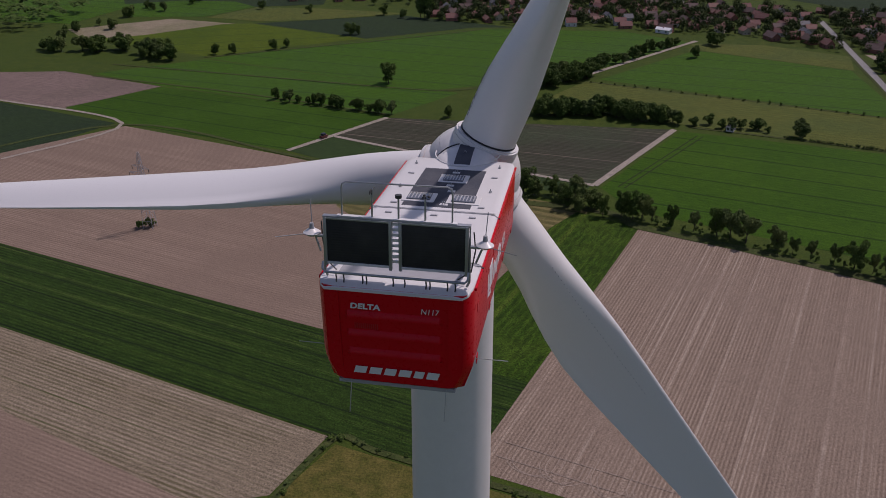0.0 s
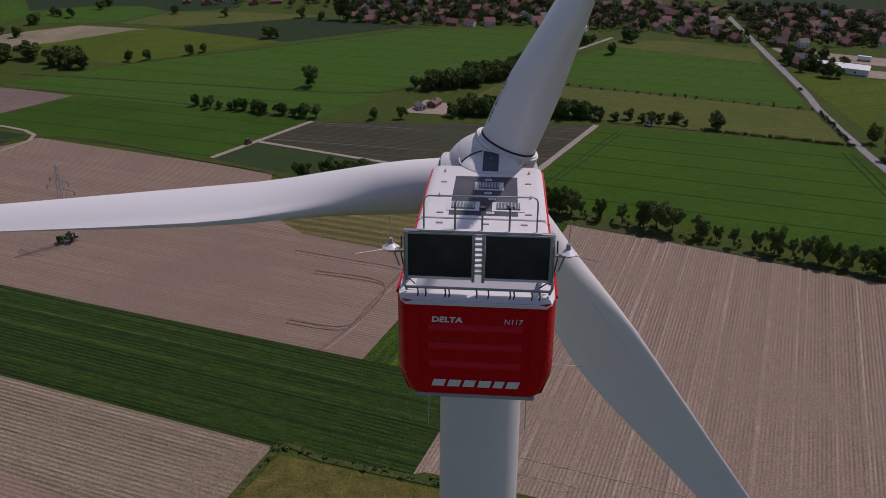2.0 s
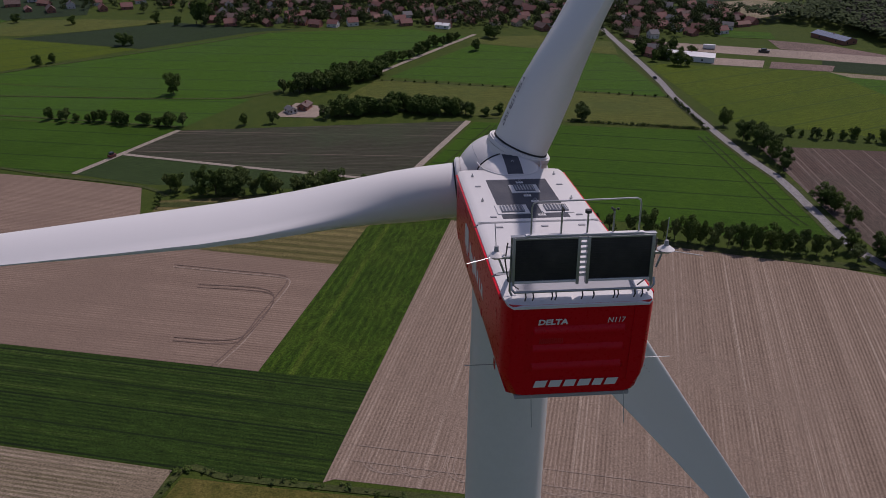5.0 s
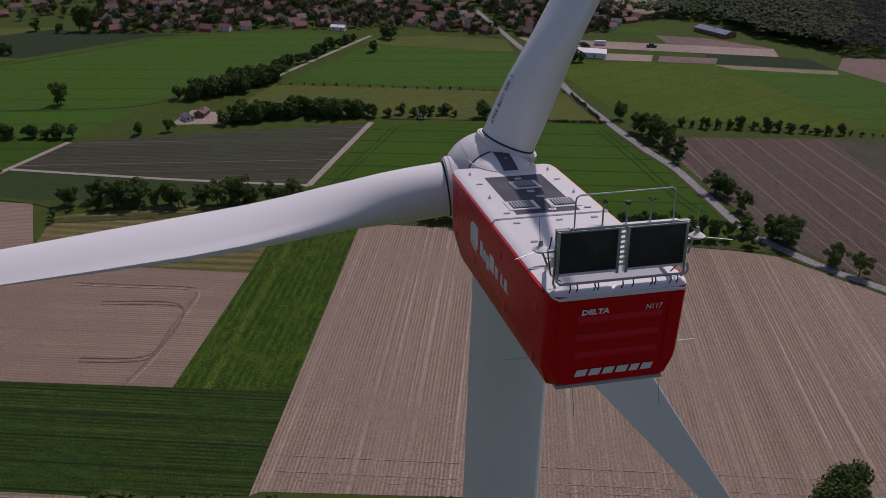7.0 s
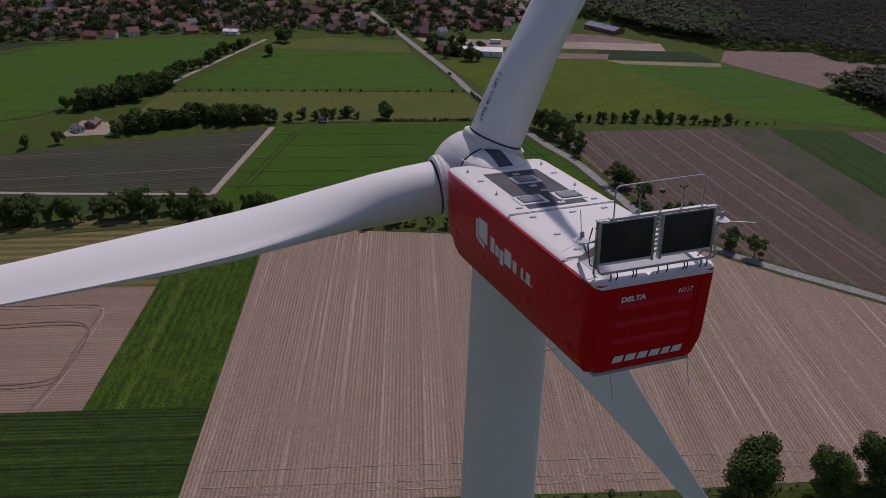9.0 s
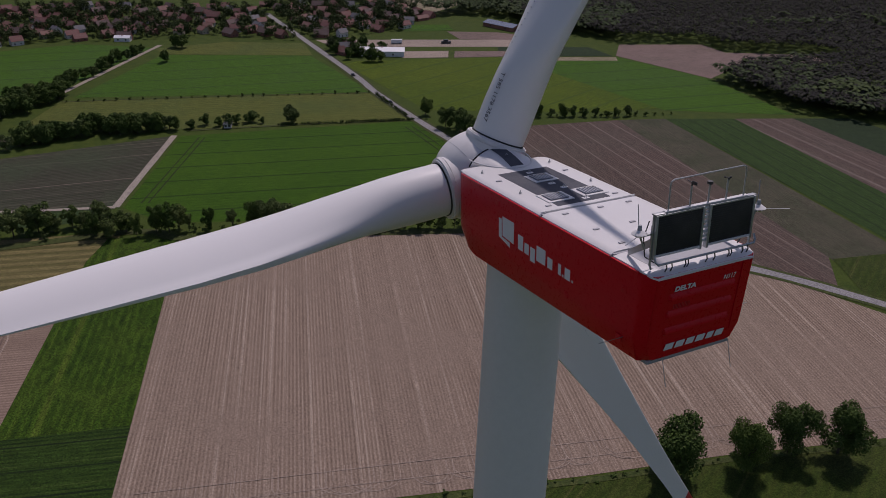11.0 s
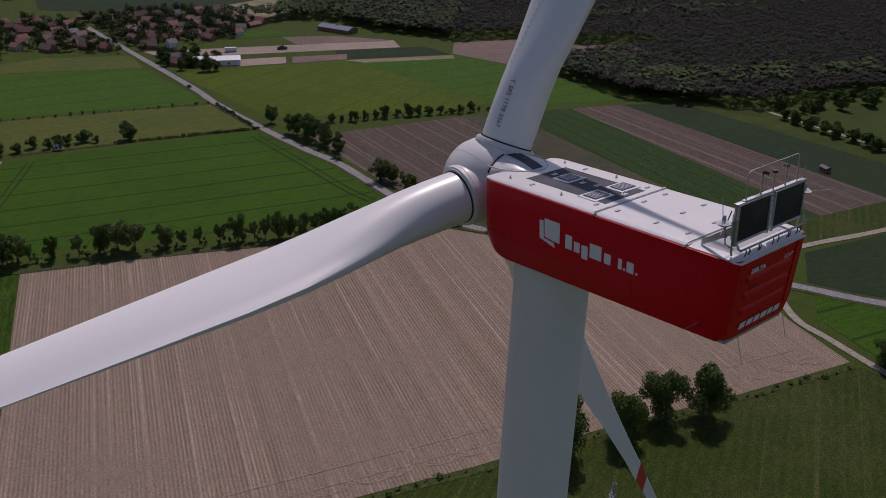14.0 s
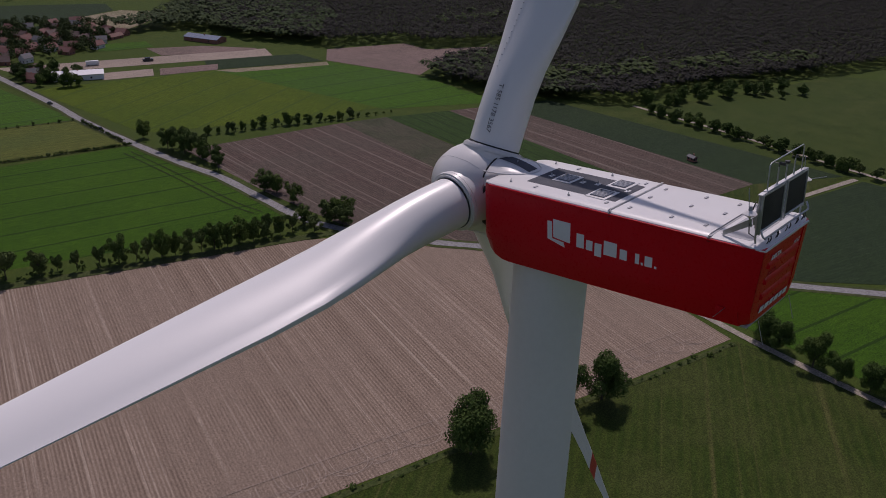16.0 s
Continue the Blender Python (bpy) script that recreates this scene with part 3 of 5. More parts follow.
# tractor wheelings in the barley
for k, pts in enumerate(([(66, 432), (22, 350)], [(69, 431), (25, 349)], [(179, 405), (179, 356), (178, 307), (180, 287)], [(183, 404), (183, 356), (182, 307), (184, 286)])):
    ribbon("crop_wheeling", pts, 0.7, ROAD_Z - 0.03, M["darktyre"], "dark wheel line in green barley", "wheel track")


# turning loops of the tractor on the headland of the bare field
def headland(ax, ay, bx, by, count, depth):
    a, b = Vector((ax, ay)), Vector((bx, by))
    d = (b - a).normalized()
    nrm = Vector((-d.y, d.x))
    rows_dir = Vector((51, 160)).normalized()
    L = (b - a).length
    for k in range(count):
        s = (k + 0.5 + random.uniform(-0.25, 0.25)) * L / count
        w = random.uniform(8.0, 15.0)
        q = random.uniform(0.45, 0.9) * depth
        p = a + d * s
        pts = []
        for i in range(9):
            u = math.pi * i / 8
            pts.append(tuple(p + d * (-math.cos(u) * w / 2) + nrm * (q - math.sin(u) * q * 0.8)))
        pts = [tuple(Vector(pts[0]) + rows_dir * random.uniform(3, 7))] + pts + [tuple(Vector(pts[-1]) + rows_dir * random.uniform(3, 7))]
        for off in (0.0, 1.7):
            ribbon("wheel_loop", [(x + d.x * off, y + d.y * off) for x, y in pts], random.uniform(0.22, 0.34), 0.178 + 0.001 * (k % 9) + (0.0005 if off else 0), M["tyre"], "pale turning loop of tractor wheels on bare soil", "wheel track")


headland(-12, 147, 228, 82, 22, 10)
for off in (5.0, 11.0):
    ribbon("wheel_line", [(-14 + off * 0.3, 147 + off), (99 + off * 0.3, 116 + off), (228, 82 + off)], 0.26, 0.190 + off * 0.001, M["tyre"], "pale wheel line along the headland", "wheel track")
for off in (0.0, 1.8):
    ribbon("soil_wheeling", [(-57 + off, 200), (-50 + off, 214), (-45 + off, 230), (-40 + off, 244), (-37 + off * 0.5, 256 - off), (-42, 260 - off), (-57, 264 - off), (-82, 271 - off)], 0.55, 0.196 + off * 0.002, M["tyre" if off else "darksoil"], "wheel mark on bare soil", "wheel track")
for off in (0.0, 2.2):
    ribbon("soil_wheeling", [(-72, 216 + off), (-58, 213 + off), (-50, 214 + off), (-45, 224 + off), (-41, 240), (-46, 247 + off), (-70, 252 + off)], 0.5, 0.202 + off * 0.002, M["darksoil"], "dark curved wheel mark on bare soil", "wheel track")



# ---- the wind turbine ----
AXIS_Y, HUB_Z = 1.33, 140.9
TILT = radians(4.4)
turbine = thing("wind_turbine", "white wind turbine with a red nacelle on a tower", "wind turbine", (0, AXIS_Y, 0))
N = Matrix.Translation((0, 0, 142.6)) @ Matrix.Rotation(-TILT, 4, "X")   # nacelle frame: y to the hub, z up, roof at z = 0


def npart(name, bm, material, parent, label="", kind=""):
    bm.transform(N)
    return part(name, bm, material, parent, label, kind)


# tower: tapered shell in sections with flange seams
bm = bmesh.new()
rings = []
prof = [(0, 2.35), (0.4, 2.35), (30, 2.2), (60, 2.05), (90, 1.88), (120, 1.72), (132, 1.64), (137.5, 1.60), (139.2, 1.60)]
for z, r in prof:
    rings.append([(r * math.cos(2 * math.pi * k / 64), AXIS_Y + r * math.sin(2 * math.pi * k / 64), z) for k in range(64)])
tower = part("tower", loft(bm, rings), M["tower"], turbine, "tapered light grey steel tower")
bm = bmesh.new()
rod(bm, (0, AXIS_Y, 118.0), (0, AXIS_Y, 118.06), 1.745, seg=64)
part("flange_seam", bm, M["tower"], tower)


# nacelle housing
def lean(y, z):
    """The rear wall leans forward towards its foot."""
    return y + 0.10 * (-0.75 - z) - 0.03 if y < -7.5 else y


def leaned(bm):
    for v in bm.verts:
        v.co.y = lean(v.co.y, v.co.z)
    return bm


def hull(y, inset, drop=0.0):
    zb = -3.16 - 0.03 * (y + 7.5) + (0.38 * (y - 2.5) ** 2 if y > 2.5 else 0.0)
    w, k = 2.07 - inset, inset
    half = [(w - 0.02, -0.14), (w, -0.28), (w, -1.2), (w, -2.25), (w - 0.04, -2.5 - k * 0.2), (w - 0.24, zb + 0.06 + k * 0.45), (w - 0.42, zb + k * 0.45)]
    return [(x, lean(y, z), z - drop) for x, z in half] + [(-x, lean(y, z), z - drop) for x, z in half[::-1]]


bm = bmesh.new()
loft(bm, [hull(3.74, 0.42, 0.0), hull(3.68, 0.2), hull(3.5, 0.06), hull(3.2, 0), hull(2.85, 0), hull(2.5, 0), hull(0, 0), hull(-4, 0), hull(-7.42, 0), hull(-7.6, 0.03), hull(-7.86, 0.16), hull(-7.93, 0.24)])
nacelle = npart("nacelle", bm, M["red"], turbine, "glossy red nacelle housing with a white roof")
# rim under the roof and dirty white floor edge
bm = bmesh.new()
for s in (-1, 1):
    box(bm, (s * 2.075 - 0.035, -7.5, -0.2), (s * 2.075 + 0.035, 3.3, -0.115), 0.02)
npart("roof_rim", bm, M["red"], nacelle)
bm = bmesh.new()
box(bm, (-1.62, -7.66, -3.22), (1.62, 2.4, -3.1), 0.03)
for v in bm.verts:
    v.co.z -= 0.03 * (v.co.y + 7.5)
npart("floor_tray", bm, M["grey"], nacelle, "pale weathered floor tray edge")


def roof_ring(y, w, top, edge=-0.135):
    half = [(w, edge), (w - 0.01, edge + 0.05), (w - 0.09, top - 0.03), (w - 0.27, top)]
    return [(x, y, z) for x, z in half] + [(-x, y, z) for x, z in half[::-1]]


bm = bmesh.new()
loft(bm, [roof_ring(3.72, 1.72, -0.10), roof_ring(3.6, 1.95, -0.05), roof_ring(3.3, 2.03, -0.01), roof_ring(2.9, 2.05, 0), roof_ring(-2.28, 2.05, 0)])
roof_front = npart("roof_front", bm, M["white"], nacelle, "white front roof shell")
bm = bmesh.new()
loft(bm, [roof_ring(-2.37, 2.05, 0), roof_ring(-6.14, 2.05, 0)])
roof_mid = npart("roof_middle", bm, M["white"], nacelle, "white middle roof shell")
bm = bmesh.new()
loft(bm, [roof_ring(-6.23, 2.05, -0.05), roof_ring(-7.62, 2.03, -0.05), roof_ring(-7.9, 1.95, -0.09, -0.2), roof_ring(-8.06, 1.80, -0.16, -0.24)])
roof_rear = npart("roof_rear", bm, M["white"], nacelle, "white rear roof shell below the radiators")
# joints between the shells
for y in (-2.325, -6.185):
    bm = bmesh.new()
    box(bm, (-2.0, y - 0.05, -0.1), (2.0, y + 0.05, -0.045))
    npart("roof_joint", bm, M["grey"], nacelle)
    for s in (-1, 1):
        bm = bmesh.new()
        box(bm, (s * 2.05 - 0.05, y - 0.05, -0.22), (s * 2.05 + 0.06, y + 0.05, -0.10), 0.01)
        npart("joint_slot", bm, M["seal"], nacelle)
bm = bmesh.new()
for s in (-1, 1):
    box(bm, (s * 0.99 - 0.99, -2.26, 0.001), (s * 0.99 + 0.99, -2.2, 0.02), 0.008)
npart("roof_edge_bead", bm, M["white"], nacelle)

# rear wall: corner plates and pressed ribs
for s in (-1, 1):
    bm = bmesh.new()
    loft(bm, [[(s * 1.80, -7.94, -0.3), (s * 1.44, -7.96, -0.3), (s * 1.44, -7.90, -0.3)], [(s * 1.80, -7.94, -2.5), (s * 1.44, -7.96, -2.62), (s * 1.44, -7.90, -2.62)]])
    npart("corner_plate", leaned(bm), M["red"], nacelle)
    for k in range(9):
        bm = bmesh.new()
        bmesh.ops.create_uvsphere(bm, u_segments=6, v_segments=4, radius=0.022, matrix=Matrix.Translation((s * 1.66, -7.945, -0.45 - k * 0.24)))
        npart("rivet", leaned(bm), M["red"], nacelle)
for zc in (-0.98, -1.56, -2.14):
    bm = bmesh.new()
    x0, x1 = -1.22, 1.22
    prof = [(-7.93, zc + 0.16), (-8.01, zc + 0.03), (-8.01, zc - 0.05), (-7.93, zc - 0.09)]
    loft(bm, [[(x0 - 0.07, -7.92, z) for y, z in prof], [(x0, y, z) for y, z in prof], [(x1, y, z) for y, z in prof], [(x1 + 0.07, -7.92, z) for y, z in prof]])
    npart("pressed_rib", leaned(bm), M["red"], nacelle)
for k in range(12):
    npart("vent_slot", leaned(box(bmesh.new(), (-1.05 + k * 0.055, -7.945, -1.36), (-1.03 + k * 0.055, -7.925, -1.2))), M["redtip"], nacelle)

# lettering on the rear wall and the maker's plain mark on the sides
REAR = Matrix.Rotation(radians(90), 4, "X")


def rear_text(text, x, z, width, height, bold, shear):
    b2 = fit_width(letters(text, 0.3, bold, shear), width, height)
    b2.transform(Matrix.Translation((x, -7.968, z)) @ REAR)
    npart("lettering", leaned(b2), M["lettering"], nacelle, "white lettering")


rear_text("DELTA", -1.13, -0.75, 0.80, 0.17, 0.012, 0.1)
rear_text("N117", 0.74, -0.75, 0.48, 0.16, 0.0, 0.15)



def bars(x, z, widths, height, gap, shear, place):
    """A word mark as a row of plain slanted blocks."""
    for w in widths:
        b2 = bmesh.new()
        q = [(x, z), (x + w, z), (x + w + shear, z + height), (x + shear, z + height)]
        loft(b2, [[place(u, v, 0.0) for u, v in q], [place(u, v, 0.006) for u, v in q]])
        npart("mark_block", b2, M["lettering"], nacelle, "plain white block of a word mark")
        x += w + gap


bars(-1.15, -2.78, (0.33, 0.33, 0.31, 0.33, 0.26, 0.32), 0.22, 0.085, 0.07, lambda u, v, d: (u, lean(-7.962 - d, v), v))
for side in (-1, 1):
    # u runs from the emblem towards the words
    def flank(u, v, d, side=side):
        return (side * (2.071 + d), (0.12 - u) if side < 0 else (-4.45 + u), v)
    for mat, depth, q in (("lettering", 0.006, [(-0.27, -1.00), (0.30, -0.98), (0.56, -1.93), (-0.25, -1.74)]),
                          ("red", 0.010, [(-0.06, -0.90), (0.76, -0.90), (0.78, -1.75), (-0.02, -1.68)]),
                          ("lettering", 0.014, [(0.0, -0.88), (0.80, -0.88), (0.80, -1.70), (0.03, -1.62)])):
        b2 = bmesh.new()
        loft(b2, [[flank(u, v, 0) for u, v in q], [flank(u, v, depth) for u, v in q]])
        npart("emblem_page", b2, M[mat], nacelle, "plain white page of an emblem" if mat == "lettering" else "thin red line round an emblem page")
    x = 1.09
    for w, h, dz in ((0.40, 0.62, 0), (0.34, 0.44, 0), (0.36, 0.58, -0.15), (0.66, 0.62, 0), (0.36, 0.44, 0), (-0.2, 0, 0), (0.20, 0.44, 0), (0.10, 0.11, 0), (0.36, 0.44, 0), (0.10, 0.11, 0)):
        if w > 0:
            b2 = bmesh.new()
            q = [(x, -1.76 + dz), (x + w * 0.84, -1.76 + dz), (x + w * 0.84, -1.76 + dz + h * 0.9), (x, -1.76 + dz + h * 0.9)]
            loft(b2, [[flank(u, v, 0) for u, v in q], [flank(u, v, 0.006) for u, v in q]])
            npart("mark_block", b2, M["lettering"], nacelle, "plain white block of a word mark")
        x += abs(w) * 0.96 + 0.05
    # recessed lifting-point covers
    for yy, zz in ((-3.4, -0.75), (-6.9, -0.9), (-0.3, -2.25), (-4.0, -2.3), (2.6, -0.65), (-6.8, -2.55), (0.5, -0.5), (2.5, -2.3)):
        b2 = bmesh.new()
        box(b2, (side * 2.07 - 0.012, yy - 0.13, zz - 0.12), (side * 2.07 + 0.012, yy + 0.13, zz + 0.12), 0.01)
        npart("lifting_cover", b2, M["red"], nacelle)

# anti-slip deck with hatches
def deck(x0, x1, y0, y1, z=0.003):
    return box(bmesh.new(), (x0, y0, z - 0.02), (x1, y1, z))


npart("anti_slip_deck", deck(-1.115, 1.115, -1.98, 2.15, 0.005), M["mat"], roof_front, "dark grey anti-slip deck")


def roof_hatch(cx, cy, w, d):
    b2 = bmesh.new()
    box(b2, (cx - w / 2 - 0.15, cy - d / 2 - 0.13, 0.0), (cx + w / 2 + 0.15, cy + d / 2 + 0.13, 0.03), 0.01)
    frame_ob = npart("hatch_frame", b2, M["white"], nacelle, "white hatch frame")
    b2 = bmesh.new()
    box(b2, (cx - w / 2, cy - d / 2, 0.02), (cx + w / 2, cy + d / 2, 0.07), 0.02)
    npart("hatch_lid", b2, M["lid"], nacelle, "dark slatted hatch lid")
    for k in range(7):
        b2 = bmesh.new()
        xx = cx - w / 2 + (k + 0.5) * w / 7
        box(b2, (xx - 0.018, cy - d / 2 + 0.05, 0.066), (xx + 0.018, cy + d / 2 - 0.05, 0.078))
        npart("slat", b2, M["grey"], nacelle)


roof_hatch(0.12, 1.0, 0.72, 0.62)
roof_hatch(-0.68, -1.15, 0.78, 0.62)
roof_hatch(0.80, -1.15, 0.78, 0.62)
# lifting eyes, anchor plates and roof cleats
for x, y in ((0.08, 1.75), (0.1, 0.25), (0.25, -0.35), (0.22, -1.72), (0.12, 3.55)):
    b2 = bmesh.new()
    box(b2, (x - 0.13, y - 0.09, 0.0 if y < 3 else 0.2), (x + 0.13, y + 0.09, 0.02 if y < 3 else 0.22), 0.006)
    plate = npart("anchor_plate", b2, M["white"], nacelle)
    b2 = bmesh.new()
    z0 = 0.02 if y < 3 else 0.22
    tube(b2, [(x - 0.04, y, z0), (x - 0.04, y, z0 + 0.08), (x, y, z0 + 0.11), (x + 0.04, y, z0 + 0.08), (x + 0.04, y, z0)], 0.014, 6)
    npart("anchor_eye", b2, M["steel"], nacelle)
for x in (-1.55, 1.55):
    for y in (2.6, -0.2):
        b2 = bmesh.new()
        rod(b2, (x, y, 0.0), (x, y, 0.06), 0.05, seg=10)
        rod(b2, (x, y, 0.05), (x, y, 0.13), 0.018)
        npart("anchor_eye", b2, M["steel"], nacelle)
for x, y in ((-1.5, 1.4), (1.5, 1.4), (-1.4, -1.8), (1.45, -1.8), (-1.35, -2.75), (0.1, -2.75), (1.3, -2.75), (-1.3, -4.4), (0.15, -4.4), (1.35, -4.4), (-1.3, -5.7), (0.15, -5.7), (1.35, -5.7)):
    b2 = bmesh.new()
    box(b2, (x - 0.11, y - 0.05, 0.0), (x + 0.11, y + 0.05, 0.035), 0.015)
    npart("roof_cleat", b2, M["grey"], nacelle)

# radiator frame standing on the rear roof
cooler = npart("radiator_frame", tube(bmesh.new(), [(-1.8, -7.66, -0.02), (-1.86, -7.66, 0.12), (-1.86, -7.66, 1.62), (1.92, -7.66, 1.62), (1.92, -7.66, 0.12), (1.86, -7.66, -0.02)], 0.035), M["steel"], turbine, "galvanised frame with two black radiators")
npart("rear_mat", box(bmesh.new(), (-1.62, -7.45, -0.06), (1.62, -6.4, -0.044)), M["grey"], roof_rear, "grey anti-slip mat")


def cpart(name, bm, material, label=""):
    bm.transform(Matrix.Translation((0, -0.24, 0)))
    return npart(name, bm, material, cooler, label)


for x0, x1 in ((-1.76, -0.13), (0.20, 1.82)):
    cpart("radiator", box(bmesh.new(), (x0, -7.50, 0.42), (x1, -7.36, 1.60), 0.01), M["fins"], "black radiator core")
    cpart("radiator_rim", box(bmesh.new(), (x0 - 0.02, -7.52, 1.575), (x1 + 0.02, -7.34, 1.625), 0.008), M["steel"])
    cpart("radiator_rim", box(bmesh.new(), (x0 - 0.02, -7.53, 0.36), (x1 + 0.02, -7.34, 0.425), 0.01), M["white"], "pale bottom rail")
    for k in range(16):
        z = 0.47 + k * 0.068
        cpart("fin", box(bmesh.new(), (x0 + 0.03, -7.508, z), (x1 - 0.03, -7.497, z + 0.012)), M["fins"])
for x in (-1.80, -0.10, 0.155, 1.85):
    cpart("upright", box(bmesh.new(), (x - 0.04, -7.53, 0.30), (x + 0.04, -7.38, 1.63), 0.008), M["steel"])
for k in range(8):
    z = 0.5 + k * 0.145
    cpart("ladder_rung", box(bmesh.new(), (-0.07, -7.48, z), (0.13, -7.44, z + 0.075), 0.01), M["white"])
cpart("cap_rail", box(bmesh.new(), (-1.87, -7.5, 1.625), (1.93, -7.34, 1.66), 0.008), M["steel"])
cpart("cap_cover", box(bmesh.new(), (-1.5, -7.49, 1.66), (1.6, -7.35, 1.69), 0.01), M["white"])
cpart("foot_rail", tube(bmesh.new(), [(-1.86, -7.58, 0.45), (-1.86, -7.66, 0.28), (-1.78, -7.7, 0.2), (1.84, -7.7, 0.2), (1.92, -7.66, 0.28), (1.92, -7.58, 0.45)], 0.035), M["steel"])
for x in (-1.5, -1.3, -0.8, -0.7, 0.0, 0.3, 0.85, 0.95, 1.4, 1.6):
    cpart("foot", tube(bmesh.new(), [(x, -7.7, 0.2), (x + 0.02, -7.72, 0.06), (x, -7.68, -0.06)], 0.02), M["dark"])
for s in (-1, 1):
    xa = s * 1.83 + 0.03
    cpart("brace", box(bmesh.new(), (xa - 0.05, -7.4, 0.5), (xa + 0.05, -7.34, 1.3), 0.01), M["steel"])
    b2 = bmesh.new()
    loft(b2, [[(xa + o, -7.34, z) for o, z in ((-0.03, 0.62), (0.03, 0.62), (0.03, 0.90), (-0.03, 0.90))], [(xa * 0.93 + o, -6.25, z) for o, z in ((-0.03, -0.05), (0.03, -0.05), (0.03, 0.12), (-0.03, 0.12))]])
    cpart("stay", b2, M["steel"])
    b2 = bmesh.new()
    tube(b2, [(s * 1.97 + 0.03, -7.35, 1.45), (s * 2.0 + 0.03, -7.2, 0.9), (s * 1.9 + 0.03, -7.2, 0.3), (s * 1.6, -7.3, 0.1)], 0.02, 6)
    cpart("hose", b2, M["dark"])
    # obstacle light on its arm, with a lightning rod
    b2 = bmesh.new()
    box(b2, (min(xa, xa + s * 0.3), -7.40, 1.02), (max(xa, xa + s * 0.3), -7.30, 1.08), 0.01)
    arm = cpart("light_arm", b2, M["steel"])
    b2 = bmesh.new()
    c = Matrix.Translation((xa + s * 0.42, -7.3, 1.16))
    bmesh.ops.create_cone(b2, cap_ends=True, segments=20, radius1=0.23, radius2=0.09, depth=0.10, matrix=c)
    bmesh.ops.create_cone(b2, cap_ends=True, segments=20, radius1=0.09, radius2=0.23, depth=0.09, matrix=Matrix.Translation((xa + s * 0.42, -7.3, 1.05)))
    cpart("obstacle_light", b2, M["white"], "white flared obstacle light")
    b2 = bmesh.new()
    rod(b2, (xa + s * 0.42, -7.3, 1.2), (xa + s * 0.42, -7.3, 1.36), 0.07, 0.05, 10)
    cpart("light_lens", b2, M["grey"])
    b2 = bmesh.new()
    rod(b2, (xa + s * 0.42, -7.25, 1.3), (xa + s * 0.46, -7.2, 1.95), 0.012, seg=6)
    cpart("whip_aerial", b2, M["grey"])
    b2 = bmesh.new()
    rod(b2, (xa + s * 0.5, -7.4, 1.1), (xa + s * 1.25, -7.75, 1.08), 0.012, seg=6)
    cpart("lightning_rod", b2, M["steel"])
    b2 = bmesh.new()
    rod(b2, (xa + s * 0.2, -7.3, 0.6), (xa + s * 0.35, -7.25, 1.0), 0.03, seg=6)
    cpart("light_bracket", b2, M["steel"])
b2 = bmesh.new()
pts = [(-1.36, -7.42, 1.66), (-1.36, -7.42, 2.42), (-1.33, -7.42, 2.52), (-1.24, -7.42, 2.57), (1.34, -7.42, 2.6), (1.43, -7.42, 2.55), (1.46, -7.42, 2.45), (1.46, -7.42, 1.66)]
tube(b2, pts, 0.022)
cpart("top_hoop", b2, M["steel"], "bent steel hoop over the radiators")
for x, h, kind in ((-0.58, 0.62, "wind_vane"), (0.10, 0.58, "aerial"), (0.78, 0.6, "anemometer")):
    b2 = bmesh.new()
    rod(b2, (x, -7.42, 1.66), (x, -7.42, 1.66 + h), 0.026)
    mast = cpart("sensor_mast", b2, M["steel"])
    b2 = bmesh.new()
    top = 1.66 + h
    if kind == "wind_vane":
        rod(b2, (x, -7.42, top), (x, -7.42, top + 0.12), 0.02)
        box(b2, (x - 0.01, -7.62, top + 0.06), (x + 0.01, -7.42, top + 0.16), 0.004)
        rod(b2, (x, -7.42, top + 0.1), (x + 0.02, -7.2, top + 0.12), 0.015)
    elif kind == "aerial":
        rod(b2, (x, -7.42, top), (x, -7.42, top + 0.08), 0.085, 0.085, 14)
    else:
        rod(b2, (x, -7.42, top), (x, -7.42, top + 0.06), 0.02)
        for k in range(3):
            a = k * 2.094
            bmesh.ops.create_uvsphere(b2, u_segments=8, v_segments=6, radius=0.035, matrix=Matrix.Translation((x + 0.09 * math.cos(a), -7.42 + 0.09 * math.sin(a), top + 0.06)))
            rod(b2, (x, -7.42, top + 0.06), (x + 0.09 * math.cos(a), -7.42 + 0.09 * math.sin(a), top + 0.06), 0.008, seg=5)
    cpart(kind, b2, M["dark"])
# lightning rods near the bottom corners
for s in (-1, 1):
    b2 = bmesh.new()
    rod(b2, (s * 2.05, -7.0, -2.45), (s * 2.95, -7.0, -2.45), 0.012, seg=6)
    npart("lightning_rod", b2, M["steel"], nacelle)
    b2 = bmesh.new()
    rod(b2, (s * 1.3 + 0.1, -7.85, -3.0), (s * 1.3 + 0.1, -8.1, -3.85), 0.012, seg=6)
    npart("lightning_rod", b2, M["steel"], nacelle)

# ---- rotor: hub and three blades ----
RN = Vector((0.0, 0.997, 0.075)).normalized()
RX = Vector((1, 0, 0))
RX = (RX - RN * RX.dot(RN)).normalized()
RU = RX.cross(RN).normalized()
HUB = Vector((0.08, 5.42, HUB_Z))
HM = Matrix((RX, RN, RU)).transposed().to_4x4()
HM.translation = HUB


def lathe(bm, prof, seg=56):
    loft(bm, [[(r * math.cos(2 * math.pi * k / seg), y, r * math.sin(2 * math.pi * k / seg)) for k in range(seg)] for y, r in prof])
    bm.transform(HM)
    return bm


